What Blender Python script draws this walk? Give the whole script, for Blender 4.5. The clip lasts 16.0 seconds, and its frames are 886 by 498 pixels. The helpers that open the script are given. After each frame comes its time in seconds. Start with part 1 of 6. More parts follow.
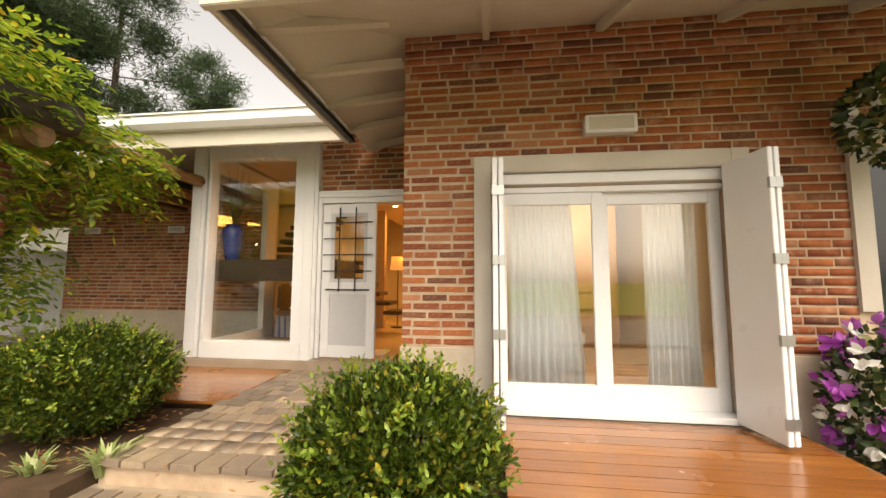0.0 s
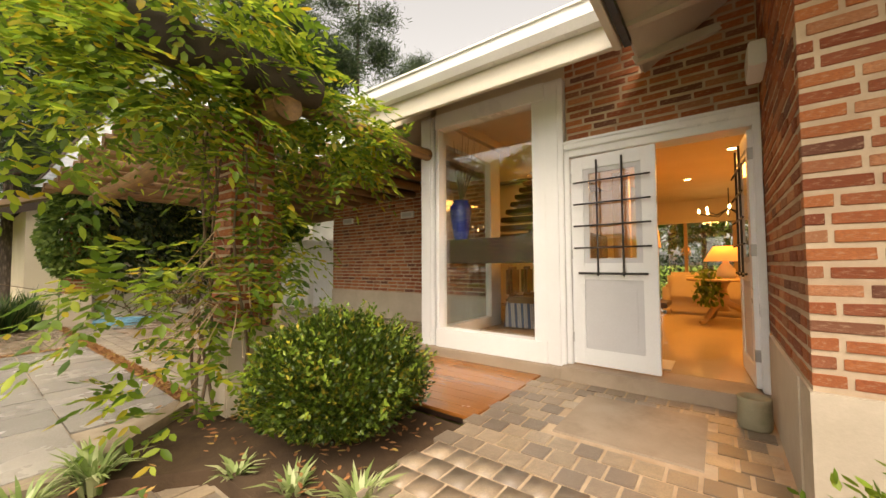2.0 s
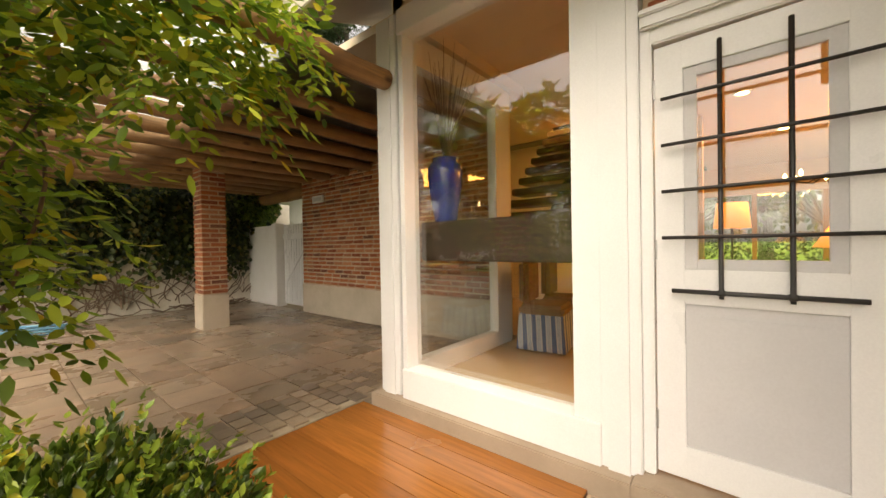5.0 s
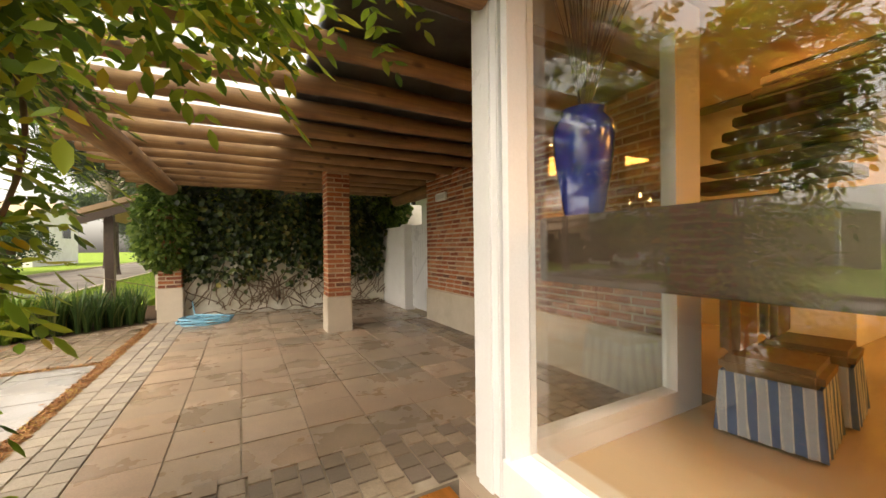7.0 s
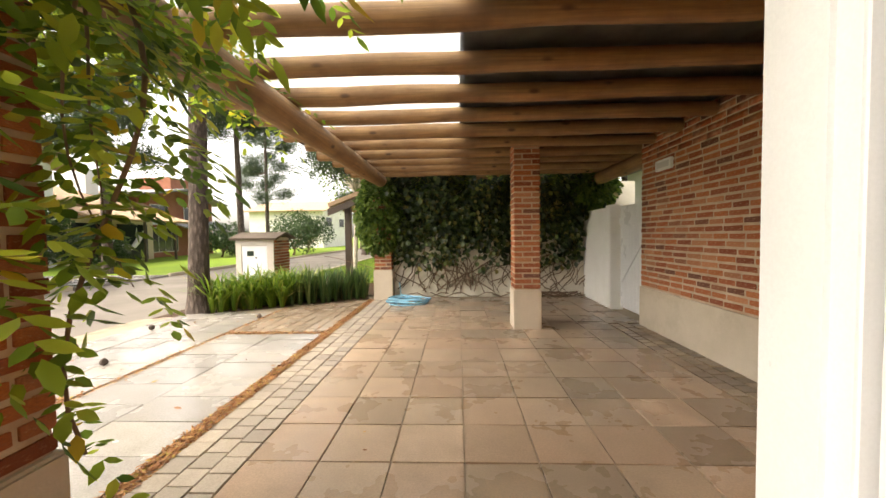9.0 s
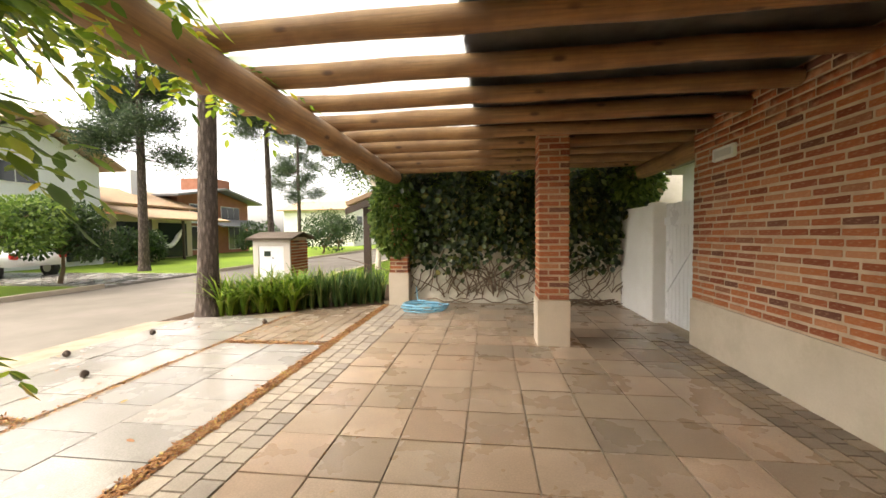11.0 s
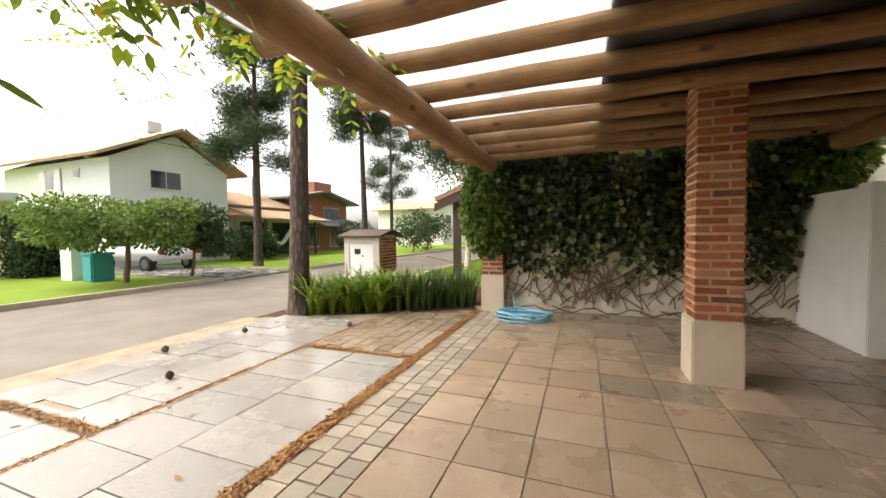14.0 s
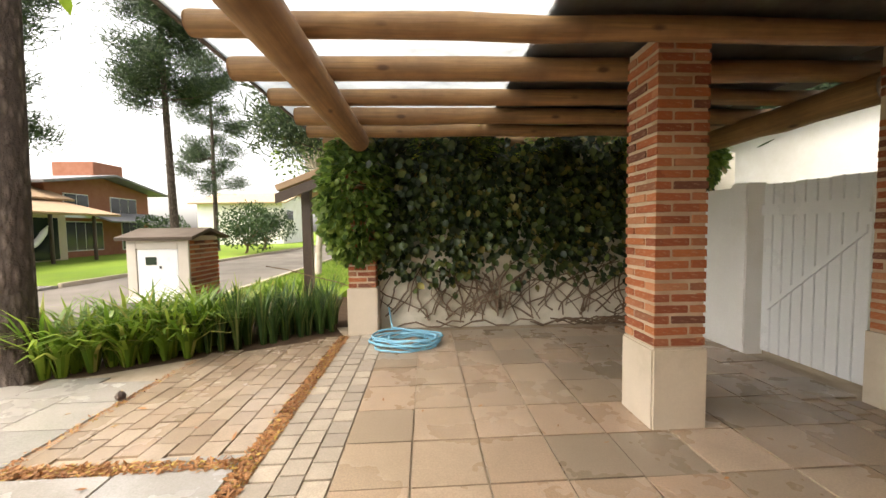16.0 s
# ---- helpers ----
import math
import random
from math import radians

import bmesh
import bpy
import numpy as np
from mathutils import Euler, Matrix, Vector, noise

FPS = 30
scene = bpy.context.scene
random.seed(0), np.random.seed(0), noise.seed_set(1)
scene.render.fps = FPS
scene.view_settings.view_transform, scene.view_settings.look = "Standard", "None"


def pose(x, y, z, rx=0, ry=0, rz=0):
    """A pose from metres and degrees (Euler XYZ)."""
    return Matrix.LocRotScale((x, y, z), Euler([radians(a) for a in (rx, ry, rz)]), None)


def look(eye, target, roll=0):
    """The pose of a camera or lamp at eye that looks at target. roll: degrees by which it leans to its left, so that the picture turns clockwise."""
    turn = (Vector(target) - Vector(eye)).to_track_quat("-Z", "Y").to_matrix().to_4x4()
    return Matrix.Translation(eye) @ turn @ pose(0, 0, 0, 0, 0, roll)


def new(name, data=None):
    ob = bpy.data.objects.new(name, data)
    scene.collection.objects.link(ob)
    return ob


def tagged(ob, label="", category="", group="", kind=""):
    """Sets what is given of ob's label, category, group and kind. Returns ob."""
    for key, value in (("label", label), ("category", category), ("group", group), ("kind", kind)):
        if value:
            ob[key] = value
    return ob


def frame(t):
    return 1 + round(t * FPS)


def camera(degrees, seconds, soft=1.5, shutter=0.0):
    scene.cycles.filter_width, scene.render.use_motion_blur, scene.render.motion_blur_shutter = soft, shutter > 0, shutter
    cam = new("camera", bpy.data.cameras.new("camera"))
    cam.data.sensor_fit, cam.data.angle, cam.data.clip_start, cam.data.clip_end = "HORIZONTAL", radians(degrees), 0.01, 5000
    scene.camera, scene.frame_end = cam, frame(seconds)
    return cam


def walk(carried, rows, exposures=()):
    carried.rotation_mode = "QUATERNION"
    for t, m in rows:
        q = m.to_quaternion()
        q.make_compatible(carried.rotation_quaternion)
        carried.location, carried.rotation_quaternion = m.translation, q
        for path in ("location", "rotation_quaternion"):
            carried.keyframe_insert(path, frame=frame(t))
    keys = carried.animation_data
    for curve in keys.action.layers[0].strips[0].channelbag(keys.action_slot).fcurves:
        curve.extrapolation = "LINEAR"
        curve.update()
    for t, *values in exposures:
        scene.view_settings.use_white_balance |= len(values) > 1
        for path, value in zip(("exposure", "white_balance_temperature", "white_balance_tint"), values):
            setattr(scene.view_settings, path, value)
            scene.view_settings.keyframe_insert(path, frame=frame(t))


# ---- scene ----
cam = camera(100.5, 16.0)
PATH = [
    (0, (0.248, 0.172, 1.109), (2.226, 0.41, 1.283), 0.2),
    (0.5, (0.476, 0.382, 1.165), (2.375, 1.004, 1.245), 0.5),
    (1, (0.624, 0.697, 1.17), (2.427, 1.56, 1.245), -0.2),
    (1.5, (0.938, 0.909, 1.105), (2.631, 1.97, 1.191), -0.2),
    (2, (1.219, 1.17, 1.08), (2.816, 2.371, 1.167), -0.3),
    (2.5, (1.458, 1.409, 1.099), (3.03, 2.643, 1.173), -0.1),
    (3, (1.767, 1.621, 1.131), (3.339, 2.856, 1.189), -0.4),
    (3.5, (2.003, 1.749, 1.168), (3.576, 2.984, 1.19), -0.7),
    (4, (2.285, 1.867, 1.183), (3.859, 3.101, 1.194), -0.8),
    (4.2, (2.405, 1.884, 1.183), (3.976, 3.121, 1.178), -0.9),
    (6.3, (3.545, 2.37, 1.298), (4.913, 3.829, 1.274), -0.3),
    (6.5, (3.624, 2.435, 1.287), (4.88, 3.991, 1.265), -0.5),
    (7, (3.769, 2.636, 1.27), (4.725, 4.393, 1.257), -0.7),
    (7.5, (3.9, 2.774, 1.26), (4.573, 4.657, 1.232), -0.8),
    (8, (4.047, 2.932, 1.254), (4.398, 4.901, 1.225), -1.0),
    (8.5, (4.111, 3.126, 1.25), (4.179, 5.124, 1.195), -0.9),
    (9, (4.136, 3.367, 1.271), (4.055, 5.364, 1.195), -0.8),
    (9.2, (4.148, 3.449, 1.263), (4.038, 5.445, 1.183), -0.5),
    (11.3, (4.34, 3.962, 1.314), (4.037, 5.937, 1.234), -0.7),
    (11.5, (4.348, 3.957, 1.306), (3.996, 5.924, 1.229), -0.7),
    (12, (4.368, 3.923, 1.3), (3.816, 5.844, 1.226), -0.7),
    (12.5, (4.361, 3.962, 1.292), (3.585, 5.804, 1.218), -0.6),
    (13, (4.234, 4.144, 1.272), (3.386, 5.954, 1.192), -0.5),
    (13.5, (4.12, 4.38, 1.268), (3.3, 6.203, 1.188), -0.6),
    (14, (4.016, 4.722, 1.274), (3.309, 6.591, 1.192), -0.7),
    (14.5, (3.824, 5.028, 1.279), (3.295, 6.955, 1.19), -0.7),
    (15, (3.665, 5.34, 1.283), (3.394, 7.319, 1.183), -0.9),
    (15.5, (3.559, 5.691, 1.308), (3.47, 7.686, 1.202), -1.0),
    (16, (3.435, 6.032, 1.322), (3.529, 8.026, 1.211), -0.9),
]
walk(cam, [(t, look(eye, target, roll)) for t, eye, target, roll in PATH],
     [(0, 1.14, 7900, 12), (4, 1.34, 8100, 12), (6.5, 1.45, 7800, 12), (7.2, 1.7, 7700, 12), (8, 1.9, 7500, 12), (9, 1.94, 7400, 12), (12.5, 1.86, 7150, 12), (14.2, 1.58, 7050, 12), (15, 1.68, 7050, 12), (16, 1.88, 7100, 12)])

# ---- light ----
world = bpy.data.worlds.new("sky")
scene.world = world
world.use_nodes = True
wn, wl = world.node_tree.nodes, world.node_tree.links
sky = wn.new("ShaderNodeTexSky")
sky.sky_type = 'NISHITA'
sky.sun_disc = False
sky.sun_elevation, sky.sun_rotation = radians(48), radians(250)
sky.air_density, sky.dust_density = 1.0, 4.0
soft_sky = wn.new("ShaderNodeHueSaturation")
soft_sky.inputs["Saturation"].default_value = 0.25
wl.new(sky.outputs[0], soft_sky.inputs["Color"])
wl.new(soft_sky.outputs[0], wn["Background"].inputs[0])
wn["Background"].inputs[1].default_value = 0.15
sun = new("sun", bpy.data.lights.new("sun", 'SUN'))
sun.data.energy, sun.data.angle, sun.data.color = 1.05, radians(40), (1.0, 0.95, 0.86)
sun.matrix_world = look((-6, -4, 12), (0, 0, 0))


def lamp(name, kind, at, energy, color, size=0.2, to=None):
    ob = new(name, bpy.data.lights.new(name, kind))
    ob.data.energy, ob.data.color = energy, color
    if kind == 'AREA':
        ob.data.size = size
        ob.matrix_world = look(at, to or (at[0], at[1], at[2] - 1))
    else:
        ob.data.shadow_soft_size = size
        ob.location = at
    return ob


WARM = (1.0, 0.46, 0.11)
lamp("living_room_light", 'AREA', (8.6, 1.3, 2.58), 44, WARM, 1.6)
lamp("hall_light", 'AREA', (6.3, 1.4, 2.58), 10, WARM, 0.5)
lamp("stair_light", 'AREA', (8.6, 4.2, 3.05), 10, WARM, 1.0)
lamp("bedroom_light", 'POINT', (5.0, -1.2, 2.0), 26, (1.0, 0.72, 0.42), 0.12)

# ---- mesh helpers ----


def world_of(ob):
    return ob.matrix_basis if ob.parent is None else Matrix.Identity(4)


def part(name, bm, material, parent=None, label="", smooth=False):
    """Link a bmesh, or a ready mesh, as one object."""
    if isinstance(bm, bpy.types.Mesh):
        me = bm
    else:
        me = bpy.data.meshes.new(name)
        bm.to_mesh(me)
        bm.free()
    if material is not None and not me.materials:
        me.materials.append(material)
    if smooth:
        me.polygons.foreach_set("use_smooth", [True] * len(me.polygons))
    ob = new(name, me)
    if parent is not None:
        ob.parent = parent
        ob.matrix_parent_inverse = world_of(parent).inverted()
    if label:
        ob["label"] = label
    return ob


def thing(name, at, label, category, group=""):
    ob = new(name)
    ob.empty_display_size = 0.1
    ob.location = at
    return tagged(ob, label, category, group)


def setting(ob, label="", category=""):
    return tagged(ob, label, category, "", "structure")


def box(x0, x1, y0, y1, z0, z1, bm=None, bevel=0.0):
    bm = bm or bmesh.new()
    vs = [bm.verts.new((x, y, z)) for z in (z0, z1) for x, y in ((x0, y0), (x1, y0), (x1, y1), (x0, y1))]
    fs = [bm.faces.new([vs[i] for i in f]) for f in
          ((3, 2, 1, 0), (4, 5, 6, 7), (0, 1, 5, 4), (1, 2, 6, 5), (2, 3, 7, 6), (3, 0, 4, 7))]
    if bevel:
        es = list({e for f in fs for e in f.edges})
        bmesh.ops.bevel(bm, geom=es, offset=bevel, segments=2, affect='EDGES', clamp_overlap=True)
    return bm


def tube(points, radii, sides=10, bm=None, caps=True):
    """A round bar through points, with a radius at each."""
    bm = bm or bmesh.new()
    pts = [Vector(p) for p in points]
    if not hasattr(radii, "__len__"):
        radii = [radii] * len(pts)
    rings = []
    ref = Vector((0, 0, 1))
    for i, p in enumerate(pts):
        d = (pts[min(i + 1, len(pts) - 1)] - pts[max(i - 1, 0)]).normalized()
        if abs(d.dot(ref)) > 0.95:
            ref = Vector((1, 0, 0))
        a = d.cross(ref).normalized()
        b = d.cross(a)
        ref = -b if b.length else ref
        ref = a.cross(d).normalized()
        rings.append([bm.verts.new(p + radii[i] * (math.cos(k) * a + math.sin(k) * b))
                      for k in (2 * math.pi * j / sides for j in range(sides))])
    for r, s in zip(rings, rings[1:]):
        for j in range(sides):
            bm.faces.new((r[j], r[(j + 1) % sides], s[(j + 1) % sides], s[j]))
    if caps:
        bm.faces.new(rings[0])
        bm.faces.new(list(reversed(rings[-1])))
    return bm


def lathe(profile, sides=20, at=(0, 0, 0), bm=None):
    """A turned body from (radius, height) pairs."""
    bm = bm or bmesh.new()
    rings = [[bm.verts.new((at[0] + r * math.cos(k), at[1] + r * math.sin(k), at[2] + z))
              for k in (2 * math.pi * j / sides for j in range(sides))] for r, z in profile]
    for r, s in zip(rings, rings[1:]):
        for j in range(sides):
            bm.faces.new((r[j], r[(j + 1) % sides], s[(j + 1) % sides], s[j]))
    bm.faces.new(list(reversed(rings[0])))
    bm.faces.new(rings[-1])
    return bm


def poly(points, z0, z1, bm=None):
    """An upright prism over a plan."""
    bm = bm or bmesh.new()
    lo = [bm.verts.new((x, y, z0)) for x, y in points]
    hi = [bm.verts.new((x, y, z1)) for x, y in points]
    bm.faces.new(list(reversed(lo)))
    bm.faces.new(hi)
    n = len(points)
    for i in range(n):
        bm.faces.new((lo[i], lo[(i + 1) % n], hi[(i + 1) % n], hi[i]))
    bmesh.ops.recalc_face_normals(bm, faces=bm.faces)
    return bm


def slab(corners, thick, bm=None):
    """A board over four corners in space, thickened downwards along its normal."""
    bm = bm or bmesh.new()
    c = [Vector(p) for p in corners]
    n = (c[1] - c[0]).cross(c[-1] - c[0]).normalized() * thick
    top = [bm.verts.new(p) for p in c]
    low = [bm.verts.new(p - n) for p in c]
    bm.faces.new(top)
    bm.faces.new(list(reversed(low)))
    k = len(c)
    for i in range(k):
        bm.faces.new((top[(i + 1) % k], top[i], low[i], low[(i + 1) % k]))
    return bm


def raw(name, verts, faces):
    me = bpy.data.meshes.new(name)
    verts, faces = np.asarray(verts, dtype=np.float32), np.asarray(faces, dtype=np.int32)
    n, k = faces.shape
    me.vertices.add(len(verts))
    me.vertices.foreach_set("co", verts.ravel())
    me.loops.add(n * k)
    me.loops.foreach_set("vertex_index", faces.ravel())
    me.polygons.add(n)
    me.polygons.foreach_set("loop_start", np.arange(0, n * k, k, dtype=np.int32))
    me.update(calc_edges=True)
    me.validate()
    return me


CUBE = np.array([(x, y, z) for z in (-.5, .5) for x, y in ((-.5, -.5), (.5, -.5), (.5, .5), (-.5, .5))])
CUBE_F = np.array(((3, 2, 1, 0), (4, 5, 6, 7), (0, 1, 5, 4), (1, 2, 6, 5), (2, 3, 7, 6), (3, 0, 4, 7)))


def boxes(name, items):
    """Many plain boxes, (centre, size), as one mesh."""
    c, s = np.array([i[0] for i in items]), np.array([i[1] for i in items])
    v = (c[:, None, :] + CUBE[None] * s[:, None, :]).reshape(-1, 3)
    f = (np.arange(len(items))[:, None, None] * 8 + CUBE_F[None]).reshape(-1, 4)
    return raw(name, v, f)


def foliage(name, at, along, up, length, width, fold=0.18):
    """Folded leaves of six triangles: base points, directions, normals and sizes."""
    at, along, up = (np.asarray(a, dtype=float) for a in (at, along, up))
    n = len(at)
    along = along / np.maximum(np.linalg.norm(along, axis=1, keepdims=True), 1e-6)
    side = np.cross(along, up)
    side /= np.maximum(np.linalg.norm(side, axis=1, keepdims=True), 1e-6)
    nor = np.cross(side, along)
    L = np.broadcast_to(np.asarray(length, dtype=float), (n,))[:, None]
    W = np.broadcast_to(np.asarray(width, dtype=float), (n,))[:, None]
    v = np.stack((at, at + along * L * .28 + side * W * .42, at + along * L * .64 + side * W * .40, at + along * L,
                  at + along * L * .64 - side * W * .40, at + along * L * .28 - side * W * .42, at + along * L * .46 - nor * W * fold), axis=1).reshape(-1, 3)
    f = (np.arange(n)[:, None, None] * 7 + np.array(((0, 1, 6), (1, 2, 6), (2, 3, 6), (3, 4, 6), (4, 5, 6), (5, 0, 6)))[None]).reshape(-1, 3)
    return raw(name, v, f)


RNG = np.random.default_rng(7)


def sphere_dirs(n):
    d = RNG.normal(size=(n, 3))
    return d / np.linalg.norm(d, axis=1, keepdims=True)


def jitter(d, amount):
    d = d + RNG.normal(size=d.shape) * amount
    return d / np.linalg.norm(d, axis=1, keepdims=True)


# ---- materials ----


class Mat:
    """A short way to write node materials."""

    def __init__(self, name, color=(0.5, 0.5, 0.5), rough=0.6, metal=0.0, spec=0.5):
        self.m = bpy.data.materials.new(name)
        self.m.use_nodes = True
        self.n, self.l = self.m.node_tree.nodes, self.m.node_tree.links
        self.b = self.n["Principled BSDF"]
        self.b.inputs["Base Color"].default_value = (*color, 1)
        self.b.inputs["Roughness"].default_value = rough
        self.b.inputs["Metallic"].default_value = metal
        self.b.inputs["Specular IOR Level"].default_value = spec
        self.co = self.n.new("ShaderNodeTexCoord").outputs["Object"]

    def node(self, kind, **inputs):
        nd = self.n.new(kind)
        for k, v in inputs.items():
            key = int(k[1:]) if k[0] == "_" else k.replace("_", " ")
            self.put(nd.inputs[key], v)
        return nd

    def put(self, socket, v):
        if isinstance(v, bpy.types.NodeSocket):
            self.l.new(v, socket)
        elif isinstance(v, tuple) and len(v) == 3 and socket.type == 'RGBA':
            socket.default_value = (*v, 1)
        else:
            socket.default_value = v

    def scaled(self, sx, sy, sz):
        return self.node("ShaderNodeMapping", Vector=self.co, Scale=(sx, sy, sz)).outputs[0]

    def noise(self, scale, detail=4, rough=0.55, vec=None, distort=0.0):
        return self.node("ShaderNodeTexNoise", Vector=vec or self.co, Scale=scale, Detail=detail, Roughness=rough,
                         Distortion=distort).outputs[0]

    def ramp(self, fac, *stops):
        nd = self.n.new("ShaderNodeValToRGB")
        self.l.new(fac, nd.inputs[0])
        e = nd.color_ramp.elements
        while len(e) < len(stops):
            e.new(0.5)
        for el, (p, c) in zip(e, stops):
            el.position, el.color = p, (*c, 1) if hasattr(c, "__len__") else (c, c, c, 1)
        return nd.outputs[0]

    def mix(self, fac, a, b, mode='MIX'):
        nd = self.n.new("ShaderNodeMix")
        nd.data_type, nd.blend_type = 'RGBA', mode
        for s, v in ((nd.inputs[0], fac), (nd.inputs[6], a), (nd.inputs[7], b)):
            self.put(s, v)
        return nd.outputs[2]

    def math(self, op, a, b=0.0):
        nd = self.n.new("ShaderNodeMath")
        nd.operation = op
        self.put(nd.inputs[0], a)
        self.put(nd.inputs[1], b)
        return nd.outputs[0]

    def chance(self):
        """A number of its own for every object and every loose piece."""
        a = self.n.new("ShaderNodeObjectInfo").outputs["Random"]
        b = self.n.new("ShaderNodeNewGeometry").outputs["Random Per Island"]
        return self.math('FRACT', self.math('ADD', a, b))

    def color(self, v):
        self.put(self.b.inputs["Base Color"], v)
        return self

    def rough(self, v):
        self.put(self.b.inputs["Roughness"], v)
        return self

    def bump(self, height, strength=0.3, distance=0.01):
        nd = self.node("ShaderNodeBump", Height=height, Strength=strength, Distance=distance)
        self.l.new(nd.outputs[0], self.b.inputs["Normal"])
        return self


def mottled(name, a, b, scale=3.0, fine=60.0, rough=0.7, bump=0.2, spec=0.4, dirt=None):
    """Two tones at a coarse and a fine scale, with a light grain."""
    m = Mat(name, a, rough, 0, spec)
    coarse = m.noise(scale, 5, 0.6)
    grain = m.noise(fine, 3, 0.6)
    c = m.mix(m.ramp(coarse, (0.35, 0.0), (0.68, 1.0)), a, b)
    c = m.mix(m.ramp(grain, (0.3, 0.35), (0.7, 0.0)), c, tuple(x * 0.8 for x in a))
    if dirt:
        c = m.mix(m.ramp(m.noise(scale * 0.45, 6, 0.7), (0.52, 0.0), (0.75, 0.75)), c, dirt)
    m.color(c).bump(grain, bump, 0.004)
    m.rough(m.ramp(coarse, (0.3, max(rough - 0.12, 0.02)), (0.7, min(rough + 0.12, 1.0))))
    return m.m


def random_stone(name, tones, scale=6.0, rough=0.6, bump=0.35, wet=0.0):
    """Stones that differ in tone from piece to piece."""
    m = Mat(name, tones[0], rough, 0, 0.5)
    m.co = m.n.new("ShaderNodeNewGeometry").outputs["Position"]
    r = m.chance()
    k = len(tones)
    nd = m.ramp(r, *[(i / k, t) for i, t in enumerate(tones)])
    vein = m.noise(scale, 6, 0.65, None, 0.6)
    grain = m.noise(90, 3, 0.6)
    c = m.mix(m.ramp(vein, (0.35, 0.0), (0.7, 0.55)), nd, tuple(x * 0.62 for x in tones[0]))
    c = m.mix(m.ramp(grain, (0.35, 0.3), (0.65, 0.0)), c, (0.12, 0.10, 0.08))
    stain = m.ramp(m.noise(1.1, 5, 0.7), (0.55, 0.0), (0.8, 0.5))
    c = m.mix(stain, c, (0.13, 0.10, 0.075))
    m.color(c).bump(m.math('ADD', vein, m.math('MULTIPLY', grain, 0.4)), bump, 0.006)
    m.rough(m.ramp(m.noise(1.7, 4, 0.6), (0.35, rough - wet), (0.65, rough)))
    return m.m


def leafy(name, dark, mid, light, odd=None, gloss=0.42, through_light=0.35):
    m = Mat(name, mid, gloss, 0, 0.45)
    r = m.chance()
    stops = [(0.0, dark), (0.45, mid), (0.85, light)] + ([(0.96, odd)] if odd else [])
    c = m.ramp(r, *stops)
    c = m.mix(m.ramp(m.noise(2.2, 3), (0.3, 0.45), (0.7, 0.0)), c, dark)
    m.color(c)
    t = m.node("ShaderNodeBsdfTranslucent", Color=c)
    mx = m.node("ShaderNodeMixShader", Fac=through_light)
    m.l.new(m.b.outputs[0], mx.inputs[1])
    m.l.new(t.outputs[0], mx.inputs[2])
    m.l.new(mx.outputs[0], m.n["Material Output"].inputs[0])
    return m.m


def brick_material():
    m = Mat("old_brick", (0.3, 0.1, 0.05), 0.85, 0, 0.25)
    tone = m.ramp(m.chance(), (0.0, (0.20, 0.050, 0.022)), (0.22, (0.36, 0.105, 0.040)), (0.45, (0.46, 0.155, 0.055)),
                  (0.66, (0.27, 0.080, 0.038)), (0.82, (0.52, 0.23, 0.11)), (0.94, (0.15, 0.060, 0.038)))
    blot = m.noise(14, 5, 0.65)
    c = m.mix(m.ramp(blot, (0.40, 0.0), (0.72, 0.6)), tone, (0.16, 0.055, 0.035))
    c = m.mix(m.ramp(m.noise(5.5, 6, 0.7), (0.54, 0.0), (0.76, 0.75)), c, (0.52, 0.36, 0.24))
    grain = m.noise(120, 3, 0.6)
    m.color(c).bump(m.math('ADD', blot, m.math('MULTIPLY', grain, 0.5)), 0.6, 0.006)
    return m.m


def plank_material(name, a, b, rough, axis, width, coat=0.0, gap=True):
    """Boards with a grain along one axis; each piece takes a tone of its own."""
    m = Mat(name, a, rough, 0, 0.5)
    s = (1.2, 26, 26) if axis == 0 else ((26, 1.2, 26) if axis == 1 else (26, 26, 1.2))
    fibre = m.noise(1.6, 6, 0.65, m.scaled(*s), 0.4)
    tone = m.mix(m.chance(), a, b)
    c = m.mix(m.ramp(fibre, (0.35, 0.0), (0.7, 0.65)), tone, tuple(x * 0.45 for x in a))
    m.color(c).bump(fibre, 0.15, 0.003)
    m.rough(m.ramp(m.noise(3, 3), (0.3, rough * 0.75), (0.7, min(1, rough * 1.3))))
    m.b.inputs["Coat Weight"].default_value = coat
    m.b.inputs["Coat Roughness"].default_value = 0.15
    return m.m


def log_material():
    m = Mat("log_wood", (0.34, 0.21, 0.1), 0.6, 0, 0.35)
    fibre = m.noise(1.8, 6, 0.65, m.scaled(0.9, 24, 24), 0.5)
    patch = m.noise(2.6, 4, 0.6)
    c = m.mix(m.ramp(patch, (0.35, 0.0), (0.7, 1.0)), (0.36, 0.205, 0.085), (0.21, 0.11, 0.048))
    c = m.mix(m.ramp(fibre, (0.36, 0.0), (0.64, 0.6)), c, (0.13, 0.075, 0.04))
    knots = m.node("ShaderNodeTexVoronoi", Vector=m.scaled(2.2, 5, 5), Scale=1.0).outputs["Distance"]
    c = m.mix(m.ramp(knots, (0.06, 0.85), (0.13, 0.0)), c, (0.07, 0.035, 0.02))
    m.color(c).bump(fibre, 0.45, 0.008)
    return m.m


